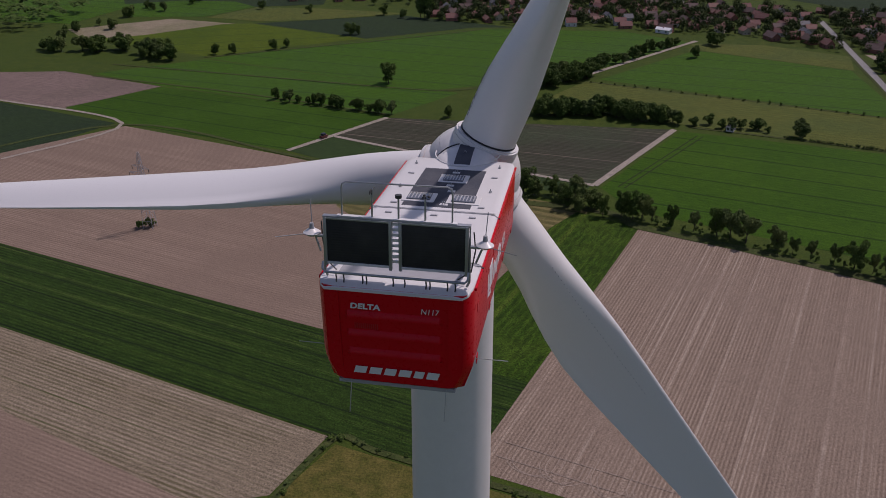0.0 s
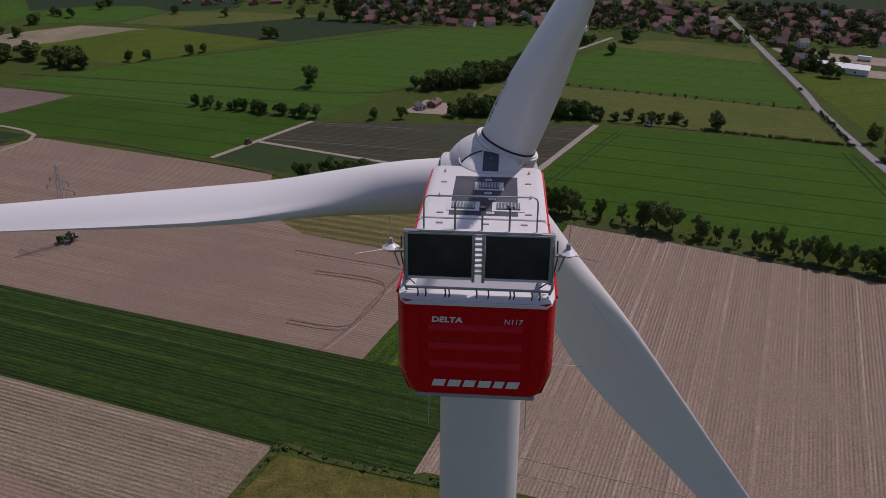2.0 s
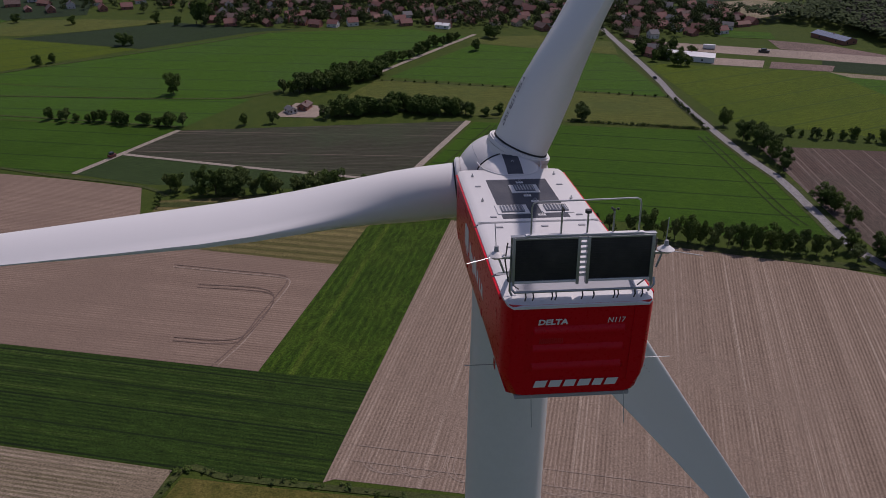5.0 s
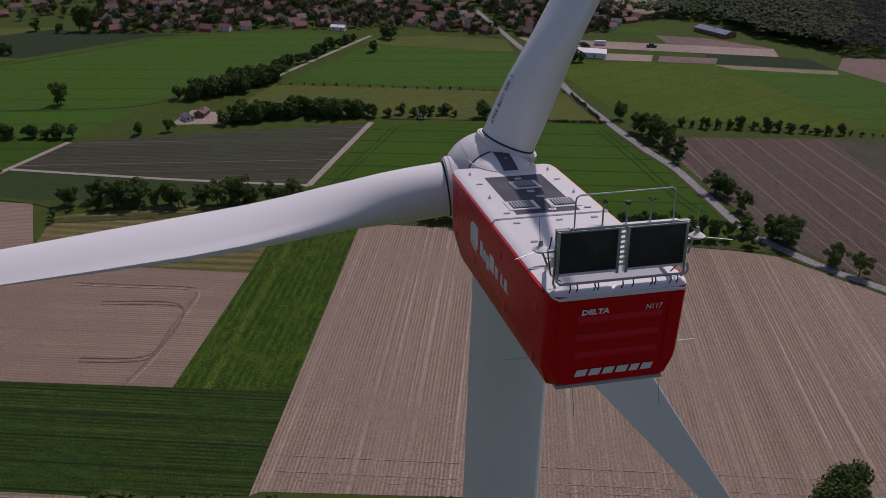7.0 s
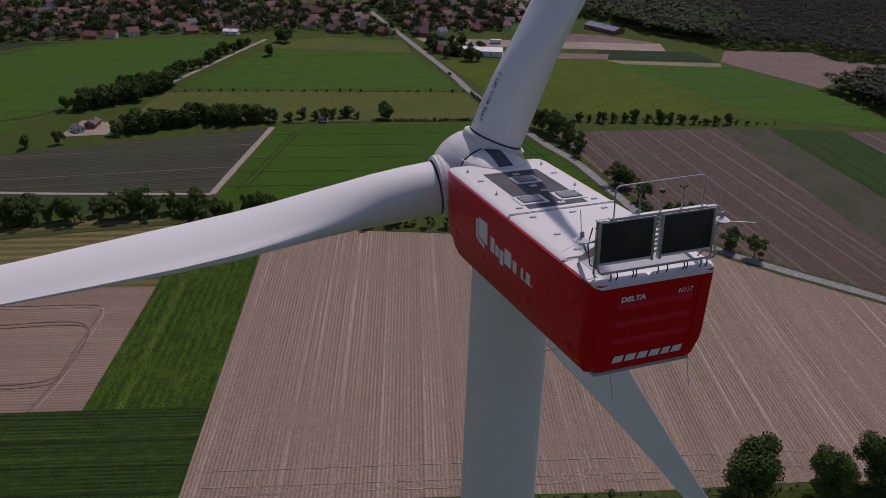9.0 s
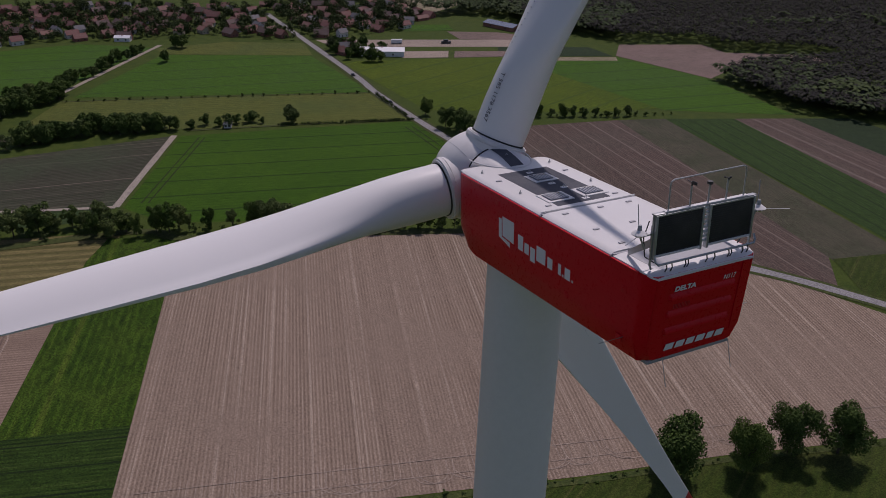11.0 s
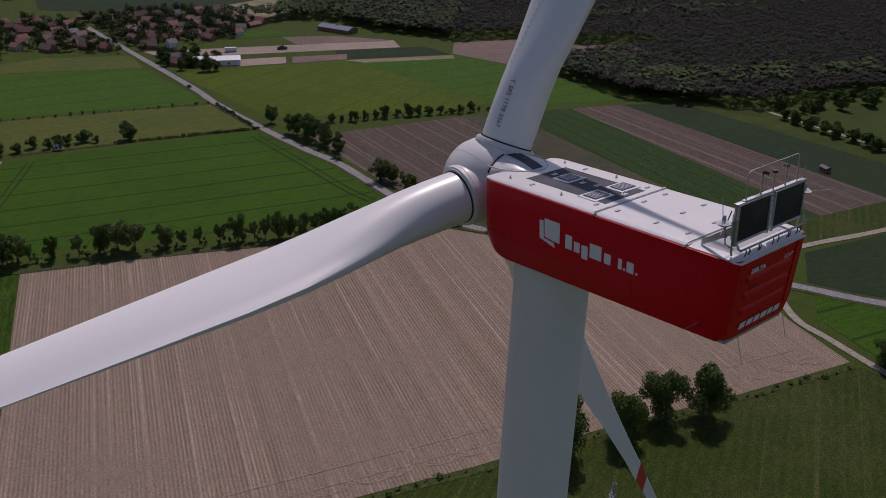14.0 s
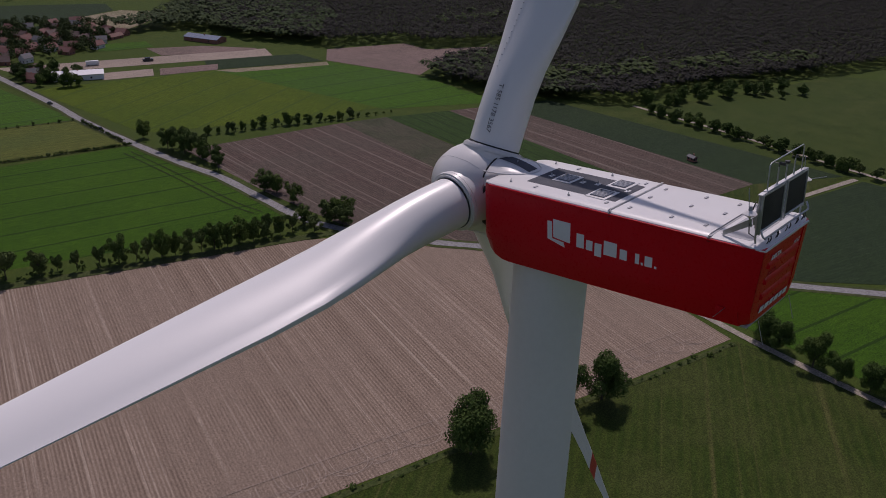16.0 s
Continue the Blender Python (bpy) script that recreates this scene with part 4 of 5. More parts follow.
hub = part("hub", lathe(bmesh.new(), [(-1.02, 1.44), (-1.01, 1.50), (-0.7, 1.76), (-0.2, 1.98), (0.2, 2.02), (0.7, 1.96), (1.2, 1.78), (1.7, 1.45), (2.1, 1.05), (2.35, 0.66), (2.48, 0.3), (2.5, 0.05)]), M["white"], turbine, "rounded white hub cover")
part("hub_seal", lathe(bmesh.new(), [(-1.12, 1.42), (-0.98, 1.42)]), M["seal"], hub)
for k in range(3):
    a = radians(21.5 + 60 + 120 * k)
    b2 = bmesh.new()
    tube(b2, [HM @ Vector((r * math.sin(a), y, r * math.cos(a))) for y, r in ((-0.6, 1.802), (-0.2, 1.982), (0.2, 2.022), (0.7, 1.962), (1.2, 1.782), (1.7, 1.452), (2.1, 1.052), (2.35, 0.662))], 0.006, 5)
    part("panel_seam", b2, M["grey"], hub)
# cowl between hub and roof, with a dark walking strip
def cowl_height(y, x):
    """Height of the cowl over the roof plane, in the nacelle frame."""
    f = max(0.0, (4.42 - y) / 1.85)
    half = 1.22 * math.sqrt(max(0.0, 1 - f * f))
    if half < 1e-3:
        return half, -0.01
    return half, -0.02 + (0.22 + 0.16 * (1 - f)) * math.sqrt(max(0.0, 1 - min(1, (x / half) ** 2) * 0.999)) * (1 - f ** 3)


b2 = bmesh.new()
arcs = []
for i in range(11):
    y = 4.42 - 1.84 * (i / 10) ** 0.8
    half = cowl_height(y, 0)[0]
    row = [b2.verts.new((0.12 + half, y, -0.75 if i < 4 else -0.2))]
    for k in range(17):
        x = half * math.cos(math.pi * k / 16)
        row.append(b2.verts.new((0.12 + x, y, cowl_height(y, x)[1] - 0.30 * (abs(x) / 1.22) ** 2 * max(0.0, (y - 3.4)))))
    row.append(b2.verts.new((0.12 - half, y, -0.75 if i < 4 else -0.2)))
    arcs.append(row)
for a, b in zip(arcs, arcs[1:]):
    for k in range(len(a) - 1):
        b2.faces.new((a[k], a[k + 1], b[k + 1], b[k]))
b2.faces.new(arcs[0])
bmesh.ops.recalc_face_normals(b2, faces=b2.faces[:])
cowl = npart("cowl", b2, M["white"], turbine, "white domed cowl behind the hub")
b2 = bmesh.new()
tube(b2, [(0.12 + 1.22 * math.cos(math.pi * k / 24), 4.44, cowl_height(4.42, 1.22 * math.cos(math.pi * k / 24))[1] + 0.012 - 0.30 * math.cos(math.pi * k / 24) ** 2) for k in range(25)], 0.035, 6)
npart("hub_gap", b2, M["seal"], cowl, "dark gap between hub and cowl")
b2 = bmesh.new()
rim = []
for k in range(25):
    a = math.pi * k / 24
    rim.append((0.12 + 1.25 * math.cos(a), 4.42 - 1.86 * math.sin(a), 0.012))
tube(b2, rim, 0.03, 6)
npart("cowl_rim", b2, M["white"], cowl)
b2 = bmesh.new()
strip = []
for i in range(10):
    y = 4.41 - 1.68 * i / 9
    strip.append([b2.verts.new((x + 0.12, y, cowl_height(y, x)[1] + 0.006)) for x in (-0.30, -0.15, 0, 0.15, 0.30)])
for a, b in zip(strip, strip[1:]):
    for k in range(4):
        b2.faces.new((a[k], b[k], b[k + 1], a[k + 1]))
npart("walking_strip", b2, M["mat"], cowl, "dark anti-slip strip")


def blade(angle, beta, serial):
    """angle: degrees clockwise from up, seen from behind; beta: where the trailing edge points, from straight back towards clockwise."""
    a = radians(angle)
    out = (RX * math.sin(a) + RU * math.cos(a)).normalized()
    tau = (RX * math.cos(a) - RU * math.sin(a)).normalized()
    back = -RN

    def ring(r, chord, thick, round_, twist, n=40):
        """One section: round_ 1 is a circle, 0 an aerofoil."""
        be = radians(beta + twist)
        te = back * math.cos(be) + tau * math.sin(be)
        up = out.cross(te)
        bend = RN * 0.064 * r
        c0 = HUB + out * r + bend
        pts = []
        for k in range(n):
            u = 2 * math.pi * k / n
            x, y = math.cos(u), math.sin(u)
            circ = te * (x * chord / 2) + up * (y * chord / 2)
            s = (1 + x) / 2                                # 0 nose, 1 tail
            half = 0.5 * thick * chord * 2.6 * (0.2969 * math.sqrt(s) - 0.126 * s - 0.3516 * s * s + 0.2843 * s ** 3 - 0.0936 * s ** 4) / 0.26 * 0.5
            if s > 0.9:
                half = max(half, 0.5 * 0.14 * chord * max(0.12, 1 - r / 26))
            foil = te * ((s - 0.36) * chord) + up * (half * (1 if y >= 0 else -0.75) * (1 if abs(y) > 1e-6 else 0) + 0.03 * chord * math.sin(math.pi * s))
            pts.append(c0 + circ * round_ + foil * (1 - round_))
        return pts

    table = [(1.905, 2.26, 1, 1, 0), (3.2, 2.26, 1, 1, 0), (4.4, 2.28, 0.9, 0.9, 0), (5.6, 2.42, 0.72, 0.66, 1), (7.0, 2.75, 0.58, 0.38, 3), (8.6, 3.05, 0.46, 0.16, 4),
             (10.2, 3.22, 0.39, 0.04, 4), (12.5, 3.1, 0.34, 0, 2), (16, 2.75, 0.30, 0, 0), (20, 2.35, 0.27, 0, -2), (26, 1.85, 0.24, 0, -4), (33, 1.5, 0.21, 0, -6)]
    tail = [(37.4, 1.5, 0.2, 0, -7), (40.4, 1.36, 0.19, 0, -7), (46, 1.02, 0.18, 0, -8), (52, 0.78, 0.18, 0, -9), (56, 0.48, 0.18, 0, -9), (57.6, 0.2, 0.2, 0, -9)]
    ob = part("blade", loft(bmesh.new(), [ring(*q) for q in table + tail[:1]]), M["blade"], turbine, "long white tapered rotor blade")
    part("red_band", loft(bmesh.new(), [ring(*q) for q in tail[:2]]), M["redtip"], ob, "red warning band")
    part("blade_tip", loft(bmesh.new(), [ring(*q) for q in tail[1:]]), M["blade"], ob)
    # socket, collar and dark joint at the root
    fwd = out * 1.0
    for name, r0, r1, rad0, rad1, mat in (("root_socket", 0.6, 1.62, 1.42, 1.33, "white"), ("root_collar", 1.60, 1.86, 1.36, 1.32, "white"), ("root_joint", 1.85, 1.925, 1.16, 1.16, "seal")):
        p0, p1 = HUB + out * r0 + RN * 0.064 * r0, HUB + out * r1 + RN * 0.064 * r1
        b3 = rod(bmesh.new(), p0, p1, rad0, rad1, 56)
        if name == "root_collar":
            bmesh.ops.bevel(b3, geom=[e for e in b3.edges if e.is_boundary is False and len(e.link_faces) == 2 and any(len(f.verts) > 4 for f in e.link_faces)], offset=0.06, segments=2, affect="EDGES")
        part(name, b3, M[mat], ob)
    if angle < 200:
        # a row of small fins near the nose of the aerofoil
        for k in range(34):
            r = 5.2 + k * 0.26
            for q0, q1 in zip(table, table[1:]):
                if q0[0] <= r <= q1[0]:
                    f = (r - q0[0]) / (q1[0] - q0[0])
                    sec = ring(*[a0 + (a1 - a0) * f for a0, a1 in zip(q0, q1)])
                    p, nrm = sec[27], (sec[28] - sec[26]).normalized().cross(out)
                    b3 = bmesh.new()
                    box(b3, (-0.016, -0.03, -0.016), (0.016, 0.03, 0.016), 0.0)
                    b3.transform(Matrix.Translation(p))
                    part("vortex_fin", b3, M["grey"], ob)
                    break
    if serial:
        az = radians(serial)
        nrm = back * math.cos(az) + tau * math.sin(az)
        side = nrm.cross(out).normalized()
        b3 = fit_width(letters("T 585 1178 3567", 0.2), 2.1)
        for v in b3.verts:
            u, w = v.co.x, v.co.y - 0.07
            p = HUB + out * (4.55 - u) + RN * 0.064 * (4.55 - u) + nrm * (1.139 + v.co.z * 0.4 - w * w * 0.44) - side * w
            v.co = p
        part("serial_number", b3, M["blackletter"], ob, "small black serial number")
    return ob


blade(21.5, 0, -80)
blade(145.0, 72, 55)
blade(262.1, -6, 0)



# ---- trees ----
def crown_mesh(seed, lobes, leaves, size, flat=0.9, spread=0.42, fat=1.0, low=0.22):
    """Leaf sprays scattered on and in a set of uneven lobes; unit tree 1 m high."""
    rnd = random.Random(seed)
    verts, faces = [], []
    blobs = []
    for k in range(lobes):
        a, h = rnd.uniform(0, 6.283), rnd.uniform(low, 0.88)
        rr = spread * (1 - abs(h - 0.55) * 1.2) * rnd.uniform(0.25, 1.0)
        blobs.append((Vector((rr * math.cos(a), rr * math.sin(a), h)), rnd.uniform(0.08, 0.17) * fat))
    blobs.append((Vector((0, 0, 0.58)), 0.21 * fat))
    total = sum(b[1] ** 2 for b in blobs)
    for c, r in blobs:
        for k in range(int(leaves * r * r / total)):
            d = Vector((rnd.gauss(0, 1), rnd.gauss(0, 1), rnd.gauss(0.25, 1))).normalized()
            p = c + Vector((d.x, d.y, d.z * flat)) * r * (rnd.uniform(0.55, 1.12))
            n = (d + Vector((rnd.gauss(0, 0.6), rnd.gauss(0, 0.6), rnd.gauss(0.3, 0.6)))).normalized()
            u = n.orthogonal().normalized()
            u.rotate(Matrix.Rotation(rnd.uniform(0, 6.28), 3, n))
            w = n.cross(u)
            s = size * rnd.uniform(0.6, 1.35)
            i = len(verts)
            verts += [p - u * s - w * s * 0.5, p + u * s * 0.2 - w * s * 0.75 + n * s * 0.25, p + u * s + w * s * 0.1, p - u * s * 0.1 + w * s * 0.8 + n * s * 0.2]
            faces.append((i, i + 1, i + 2, i + 3))
    me = bpy.data.meshes.new("crown")
    me.from_pydata(verts, [], faces)
    return me


def trunk_mesh(seed, thick=0.022):
    rnd = random.Random(seed)
    bm = bmesh.new()
    rod(bm, (0, 0, -0.02), (0.005, 0.0, 0.34), thick, thick * 0.75, 8)
    for k in range(7):
        a, h = k * 0.9 + rnd.uniform(-0.3, 0.3), rnd.uniform(0.22, 0.36)
        p = Vector((0.004, 0, h))
        q = p + Vector((0.14 * math.cos(a), 0.14 * math.sin(a), 0.15))
        e = q + Vector((0.10 * math.cos(a + 0.4), 0.10 * math.sin(a + 0.4), 0.2))
        rod(bm, p, q, thick * 0.55, thick * 0.38, 6)
        rod(bm, q, e, thick * 0.38, thick * 0.14, 5)
    rod(bm, (0.005, 0, 0.33), (0, 0.02, 0.8), thick * 0.72, thick * 0.2, 7)
    return tess(bm)


def tree_kind(name, label, seed, lobes, leaves, size, leaf, spread=0.42, thick=0.022, fat=1.0, low=0.22):
    t = thing(name, label, "tree", (0, 0, -50))
    tm, cm = trunk_mesh(seed, thick), crown_mesh(seed, lobes, leaves, size, spread=spread, fat=fat, low=low)
    tm.materials.append(M["bark"])
    cm.materials.append(leaf)
    for nm, me in (("trunk", tm), ("crown", cm)):
        new(nm, me).parent = t
    return t


FINE = [tree_kind("oak_tree", "broad green oak tree beside the field", 11 + k, 22, 9000, 0.019, M["leaf"], 0.46, 0.022, 1.15, 0.14) for k in range(3)]
FAR = [tree_kind("roadside_tree", "dark green broadleaf tree among the fields", 31 + k, 14, 1500, 0.042, M["leaf" if k != 2 else "leaf2"], 0.42 if k != 1 else 0.34, 0.022, 1.2, 0.16) for k in range(4)]
MID = [tree_kind("row_tree", "leafy field tree in a row along the bare field", 51 + k, 18, 3600, 0.026, M["leaf" if k % 2 else "leaf2"], 0.48 if k % 2 else 0.42, 0.022, 1.05 if k % 2 else 0.9, 0.18) for k in range(4)]
BUSH = [tree_kind("shrub", "low dark green shrub", 71 + k, 9, 420, 0.085, M["leaf" if k else "leaf2"], 0.62, 0.03) for k in range(2)]
TALL = tree_kind("poplar_tree", "tall narrow dark poplar", 81, 9, 800, 0.05, M["leaf"], 0.16)


def plant(kind, x, y, h, wide=1.0, label="", group=""):
    ob = copy_thing(kind, pose(x, y, 0.0, 0, 0, random.uniform(0, 360)) @ Matrix.Diagonal((h * wide, h * wide * random.uniform(0.9, 1.1), h, 1)))
    if label or group:
        tagged(ob, label, group=group)
    return ob


def along(pts, count, jitter):
    """Evenly spaced places along a line of points, a little out of line."""
    pts = [Vector(p) for p in pts]
    seg = [(b - a).length for a, b in zip(pts, pts[1:])]
    out = []
    for k in range(count):
        s = (k + 0.5) / count * sum(seg)
        for a, b, l in zip(pts, pts[1:], seg):
            if s <= l:
                break
            s -= l
        p = a + (b - a) * min(1, s / l)
        out.append((p.x + random.uniform(-jitter, jitter), p.y + random.uniform(-jitter, jitter)))
    return out


random.seed(5)
# great oaks beside the mown grassland
for x, y, h, w in ((121, 103, 20.0, 0.92), (140, 97, 18, 0.72), (157, 97, 18.5, 0.76), (170, 91, 17.5, 0.88), (148, 100, 10, 0.8)):
    plant(random.choice(FINE), x, y, h, w, "great oak with a dense dark crown beside the ditch", "oaks by the ditch")
for x, y, h in ((241, 70, 12), (239, 64, 12), (236, 50, 13), (234, 41, 9.5), (235, 31, 12), (233, 24, 12)):
    plant(random.choice(FINE), x, y, h, 0.95, "leafy tree beside the gravel track", "trees by the track")
# row along the bare field: big and small trees with gaps between them
for x, y, h in ((-1, 320, 10), (5, 318, 11), (15, 314, 9), (23, 315, 11), (28, 313, 12), (32, 312, 11), (36, 311, 7), (44, 308, 9.5), (53, 305, 8.5), (62, 302, 12), (67, 300, 12.5), (73, 297, 12), (84, 293, 11), (90, 290, 7), (96, 286, 8), (104, 283, 8.5),
                (111, 281, 11), (117, 278, 8), (121, 276, 9), (126, 274, 11), (131, 272, 9.5), (136, 270, 10.5), (141, 268, 9), (146, 266, 11), (151, 264, 9.5), (156, 263, 11), (162, 261, 10), (168, 260, 11), (174, 258, 9), (180, 257, 8)):
    plant(MID[0] if h < 8.1 else random.choice(MID), x, y + 1.5, h * 1.08, random.uniform(0.78, 1.0) if h > 10 else random.uniform(0.65, 0.8), group="trees along the bare field")
for k, (x, y) in enumerate(along([(22, 316), (60, 303), (120, 278), (165, 264), (186, 258)], 34, 2.5)):
    plant(random.choice(BUSH), x, y, random.uniform(1.2, 3.0), group="shrubs under the row of trees")
# copse west of the strip
for x, y in along([(-100, 345), (-60, 343), (-20, 335), (16, 326)], 26, 5.0):
    plant(random.choice(MID), x, y, random.uniform(8, 13.5), random.uniform(0.9, 1.2), "dense copse tree beside the mown meadow", "copse trees")
for x, y in along([(-104, 320), (-96, 342), (-50, 336), (16, 322)], 14, 3.0):
    plant(random.choice(BUSH), x, y, random.uniform(3, 5))
# trees along the road
for x, y, h in ((200, 421, 11), (201, 396, 12), (205, 390, 13), (203, 382, 13.5), (207, 374, 13), (204, 366, 11), (206, 357, 10), (201, 347, 9), (200, 306, 11), (203, 300, 10), (201, 284, 10), (199, 256, 12), (204, 252, 12), (200, 247, 11), (189, 262, 9), (187, 252, 8), (209, 228, 11), (214, 219, 10)):
    plant(random.choice(MID), x, y, h, random.uniform(0.9, 1.15), "rounded broadleaf tree beside the asphalt road", "road trees")
for x, y in along([(228, 404), (262, 391), (300, 377), (318, 370)], 14, 1.5):
    plant(random.choice(FAR), x, y, random.uniform(4, 8.5), random.uniform(0.9, 1.2), group="field hedge trees")
for x, y in along([(228, 404), (300, 377), (345, 362)], 22, 1.0):
    plant(random.choice(BUSH), x, y, random.uniform(1.6, 3.2))
plant(MID[1], -126, 505, 14, 0.95, "lone tree standing in a green field")
plant(MID[2], 121, 439, 11, 1.15, "lone round tree on a hedge line")
for x, y in ((-272, 560), (-260, 565), (-234, 582), (-227, 591)):
    plant(FAR[0], x, y, random.uniform(7, 9), 1.1, group="trees on the field path")
for x, y in ((-109, 441), (-75, 441), (-59, 443), (-116, 441)):
    plant(random.choice(FAR), x, y, random.uniform(7, 9), 1.0)
for x, y in along([(-188, 460), (-150, 449), (-116, 441)], 14, 2.0):
    plant(random.choice(FAR), x, y, random.uniform(5, 9), 1.0, group="hedge trees in the west")
for x, y in along([(-52, 500), (-30, 515), (2, 548)], 34, 9.0):
    plant(random.choice(FAR), x, y, random.uniform(9, 13), 1.1, group="farm grove")
for x, y in along([(-28, 456), (10, 462), (56, 455)], 62, 6.0):
    plant(random.choice(FAR), x, y, random.uniform(7, 11), 1.15, group="pasture grove")
for x, y in along([(62, 452), (85, 447), (108, 442)], 10, 4.0):
    plant(random.choice(FAR), x, y, random.uniform(4, 7), 1.2)
for x, y in along([(3, 531), (190, 478)], 26, 0.8):
    plant(random.choice(BUSH), x, y, random.uniform(1.2, 2.6))
for x, y in along([(112, 436), (190, 415)], 60, 0.6):
    plant(random.choice(BUSH), x, y, random.uniform(1.1, 1.9), 1.3, group="clipped hedge shrubs")
for x, y in along([(193, 474), (192, 422)], 26, 0.5):
    plant(random.choice(BUSH), x - 4, y, random.uniform(1.5, 2.6))
plant(BUSH[0], -175, 271, 4.5, 1.2, "scrub round the foot of the pylon")
plant(BUSH[1], -178, 270, 4.0, 1.2, "scrub round the foot of the pylon")
for x, y in along([(-400, 545), (-340, 560), (-290, 535)], 22, 8.0):
    plant(random.choice(FAR), x, y, random.uniform(9, 13), 1.2, group="wood in the west")
for x, y in along([(-420, 560), (-400, 640), (-390, 760)], 16, 18.0):
    plant(random.choice(FAR), x, y, random.uniform(6, 9.5), 1.2, group="wood in the west")
for x, y in ((-181, 722), (-162, 712), (-190, 640), (-184, 642), (-250, 720), (-300, 730), (80, 610), (96, 655), (100, 650)):
    plant(random.choice(FAR), x, y, random.uniform(7, 11), 1.1)
for x, y in ((-147, 716), (-143, 716), (-139, 715)):
    plant(TALL, x, y, 20, 0.8)
for x, y in along([(10, 556), (40, 600), (78, 650)], 14, 4.0):
    plant(random.choice(FAR), x - 4, y + 2, random.uniform(6, 10), 1.1, group="lane trees")
for x, y in along([(470, 250), (463, 190), (448, 95), (446, 20)], 40, 3.0):
    plant(random.choice(FAR), x, y, random.uniform(5, 9), 1.2, group="trees on the forest track")
for x, y in along([(480, 262), (520, 240), (560, 236), (600, 190)], 24, 10.0):
    plant(random.choice(FAR), x, y, random.uniform(6, 11), 1.1)
for x, y in along([(205, 610), (235, 600), (214, 575), (240, 582)], 16, 4.0):
    plant(random.choice(FAR), x, y, random.uniform(6, 10), 1.1, group="yard trees")


for x, y, h in ((218, 558, 9), (222, 556, 11), (227, 555, 8), (204, 588, 10), (207, 570, 9)):
    plant(FAR[1], x, y, h, 1.0, "dark tree before the white hall", "yard trees")


for x, y in along([(-68, 120), (-58, 151), (-45, 148), (-19, 142), (40, 129), (99, 112), (140, 102), (183, 89), (232, 76)], 90, 1.2):
    plant(random.choice(BUSH), x, y, random.uniform(0.5, 1.5), random.uniform(1.2, 2.2), "tussocky shrub in the overgrown ditch", "ditch shrubs")


# ---- pine forest in the east: too many to count ----
def inside(x, y, poly):
    hit = False
    for (x0, y0), (x1, y1) in zip(poly, poly[1:] + poly[:1]):
        if (y0 > y) != (y1 > y) and x < (x1 - x0) * (y - y0) / (y1 - y0) + x0:
            hit = not hit
    return hit


def forest(name, poly, step, hmin, hmax, material, label, conifer=True, seed=3, holes=()):
    rnd = random.Random(seed)
    xs, ys = [p[0] for p in poly], [p[1] for p in poly]
    verts, faces = [], []
    y = min(ys)
    while y < max(ys):
        x = min(xs)
        while x < max(xs):
            px, py = x + rnd.uniform(-0.45, 0.45) * step, y + rnd.uniform(-0.45, 0.45) * step
            if inside(px, py, poly) and not any(inside(px, py, h) for h in holes):
                h = rnd.uniform(hmin, hmax)
                r = h * (0.235 if conifer else 0.42) * rnd.uniform(0.8, 1.2)
                for k in range(24):
                    d = Vector((rnd.gauss(0, 1), rnd.gauss(0, 1), rnd.gauss(0.7, 0.8))).normalized()
                    q = rnd.uniform(0.7, 1.1)
                    p = Vector((px + d.x * r * q, py + d.y * r * q, h * 0.74 + d.z * h * 0.20 * q))
                    n = (d * 0.45 + Vector((rnd.gauss(0, 0.12), rnd.gauss(0, 0.12), 0.9))).normalized()
                    u = n.orthogonal().normalized()
                    w = n.cross(u)
                    s = r * rnd.uniform(0.26, 0.44)
                    i = len(verts)
                    verts += [p - u * s, p - w * s * 0.8 - n * s * 0.3, p + u * s, p + w * s * 0.8 - n * s * 0.2]
                    faces.append((i, i + 1, i + 2, i + 3))
            x += step
        y += step
    me = bpy.data.meshes.new("forest")
    me.from_pydata(verts, [], faces)
    me.materials.append(material)
    return tagged(new(name, me), label, "forest", kind="stuff")


PINK = [(404, 500), (434, 540), (505, 515), (503, 484), (562, 452), (565, 420), (472, 436), (427, 415)]
forest("pine_forest", [(405, 640), (440, 540), (505, 515), (503, 484), (562, 452), (568, 415), (472, 432), (432, 415), (422, 340), (455, 300), (475, 268), (530, 262), (600, 235), (680, 205), (800, 160), (1500, 100), (1500, 700), (900, 1000), (520, 1000)],
       4.7, 10.5, 13.0, M["pine"], "dense dark pine forest")
forest("broadleaf_wood", [(332, 738), (338, 700), (356, 692), (395, 682), (404, 640), (408, 605), (440, 560), (520, 620), (560, 720), (480, 800), (430, 768), (361, 718)], 6.5, 9, 14, M["mixed"], "mixed green wood beside the barn", False, 14)
forest("forest_fringe", [(445, 350), (470, 318), (500, 296), (540, 285), (620, 250), (700, 215), (705, 240), (630, 280), (545, 320), (500, 345), (470, 372)], 8.0, 9, 15, M["mixed"], "light green broadleaf trees along the forest", False, 15)
forest("forest_birches", [(560, 520), (760, 460), (980, 420), (1000, 450), (780, 500), (600, 560)], 17.0, 11, 15, M["mixed"], "light green trees among the pines", False, 16)
forest("forest_edge", [(428, 420), (472, 430), (520, 425), (470, 290), (440, 310)], 6.0, 8, 13, M["mixed"], "mixed broadleaf forest edge", False, 4)
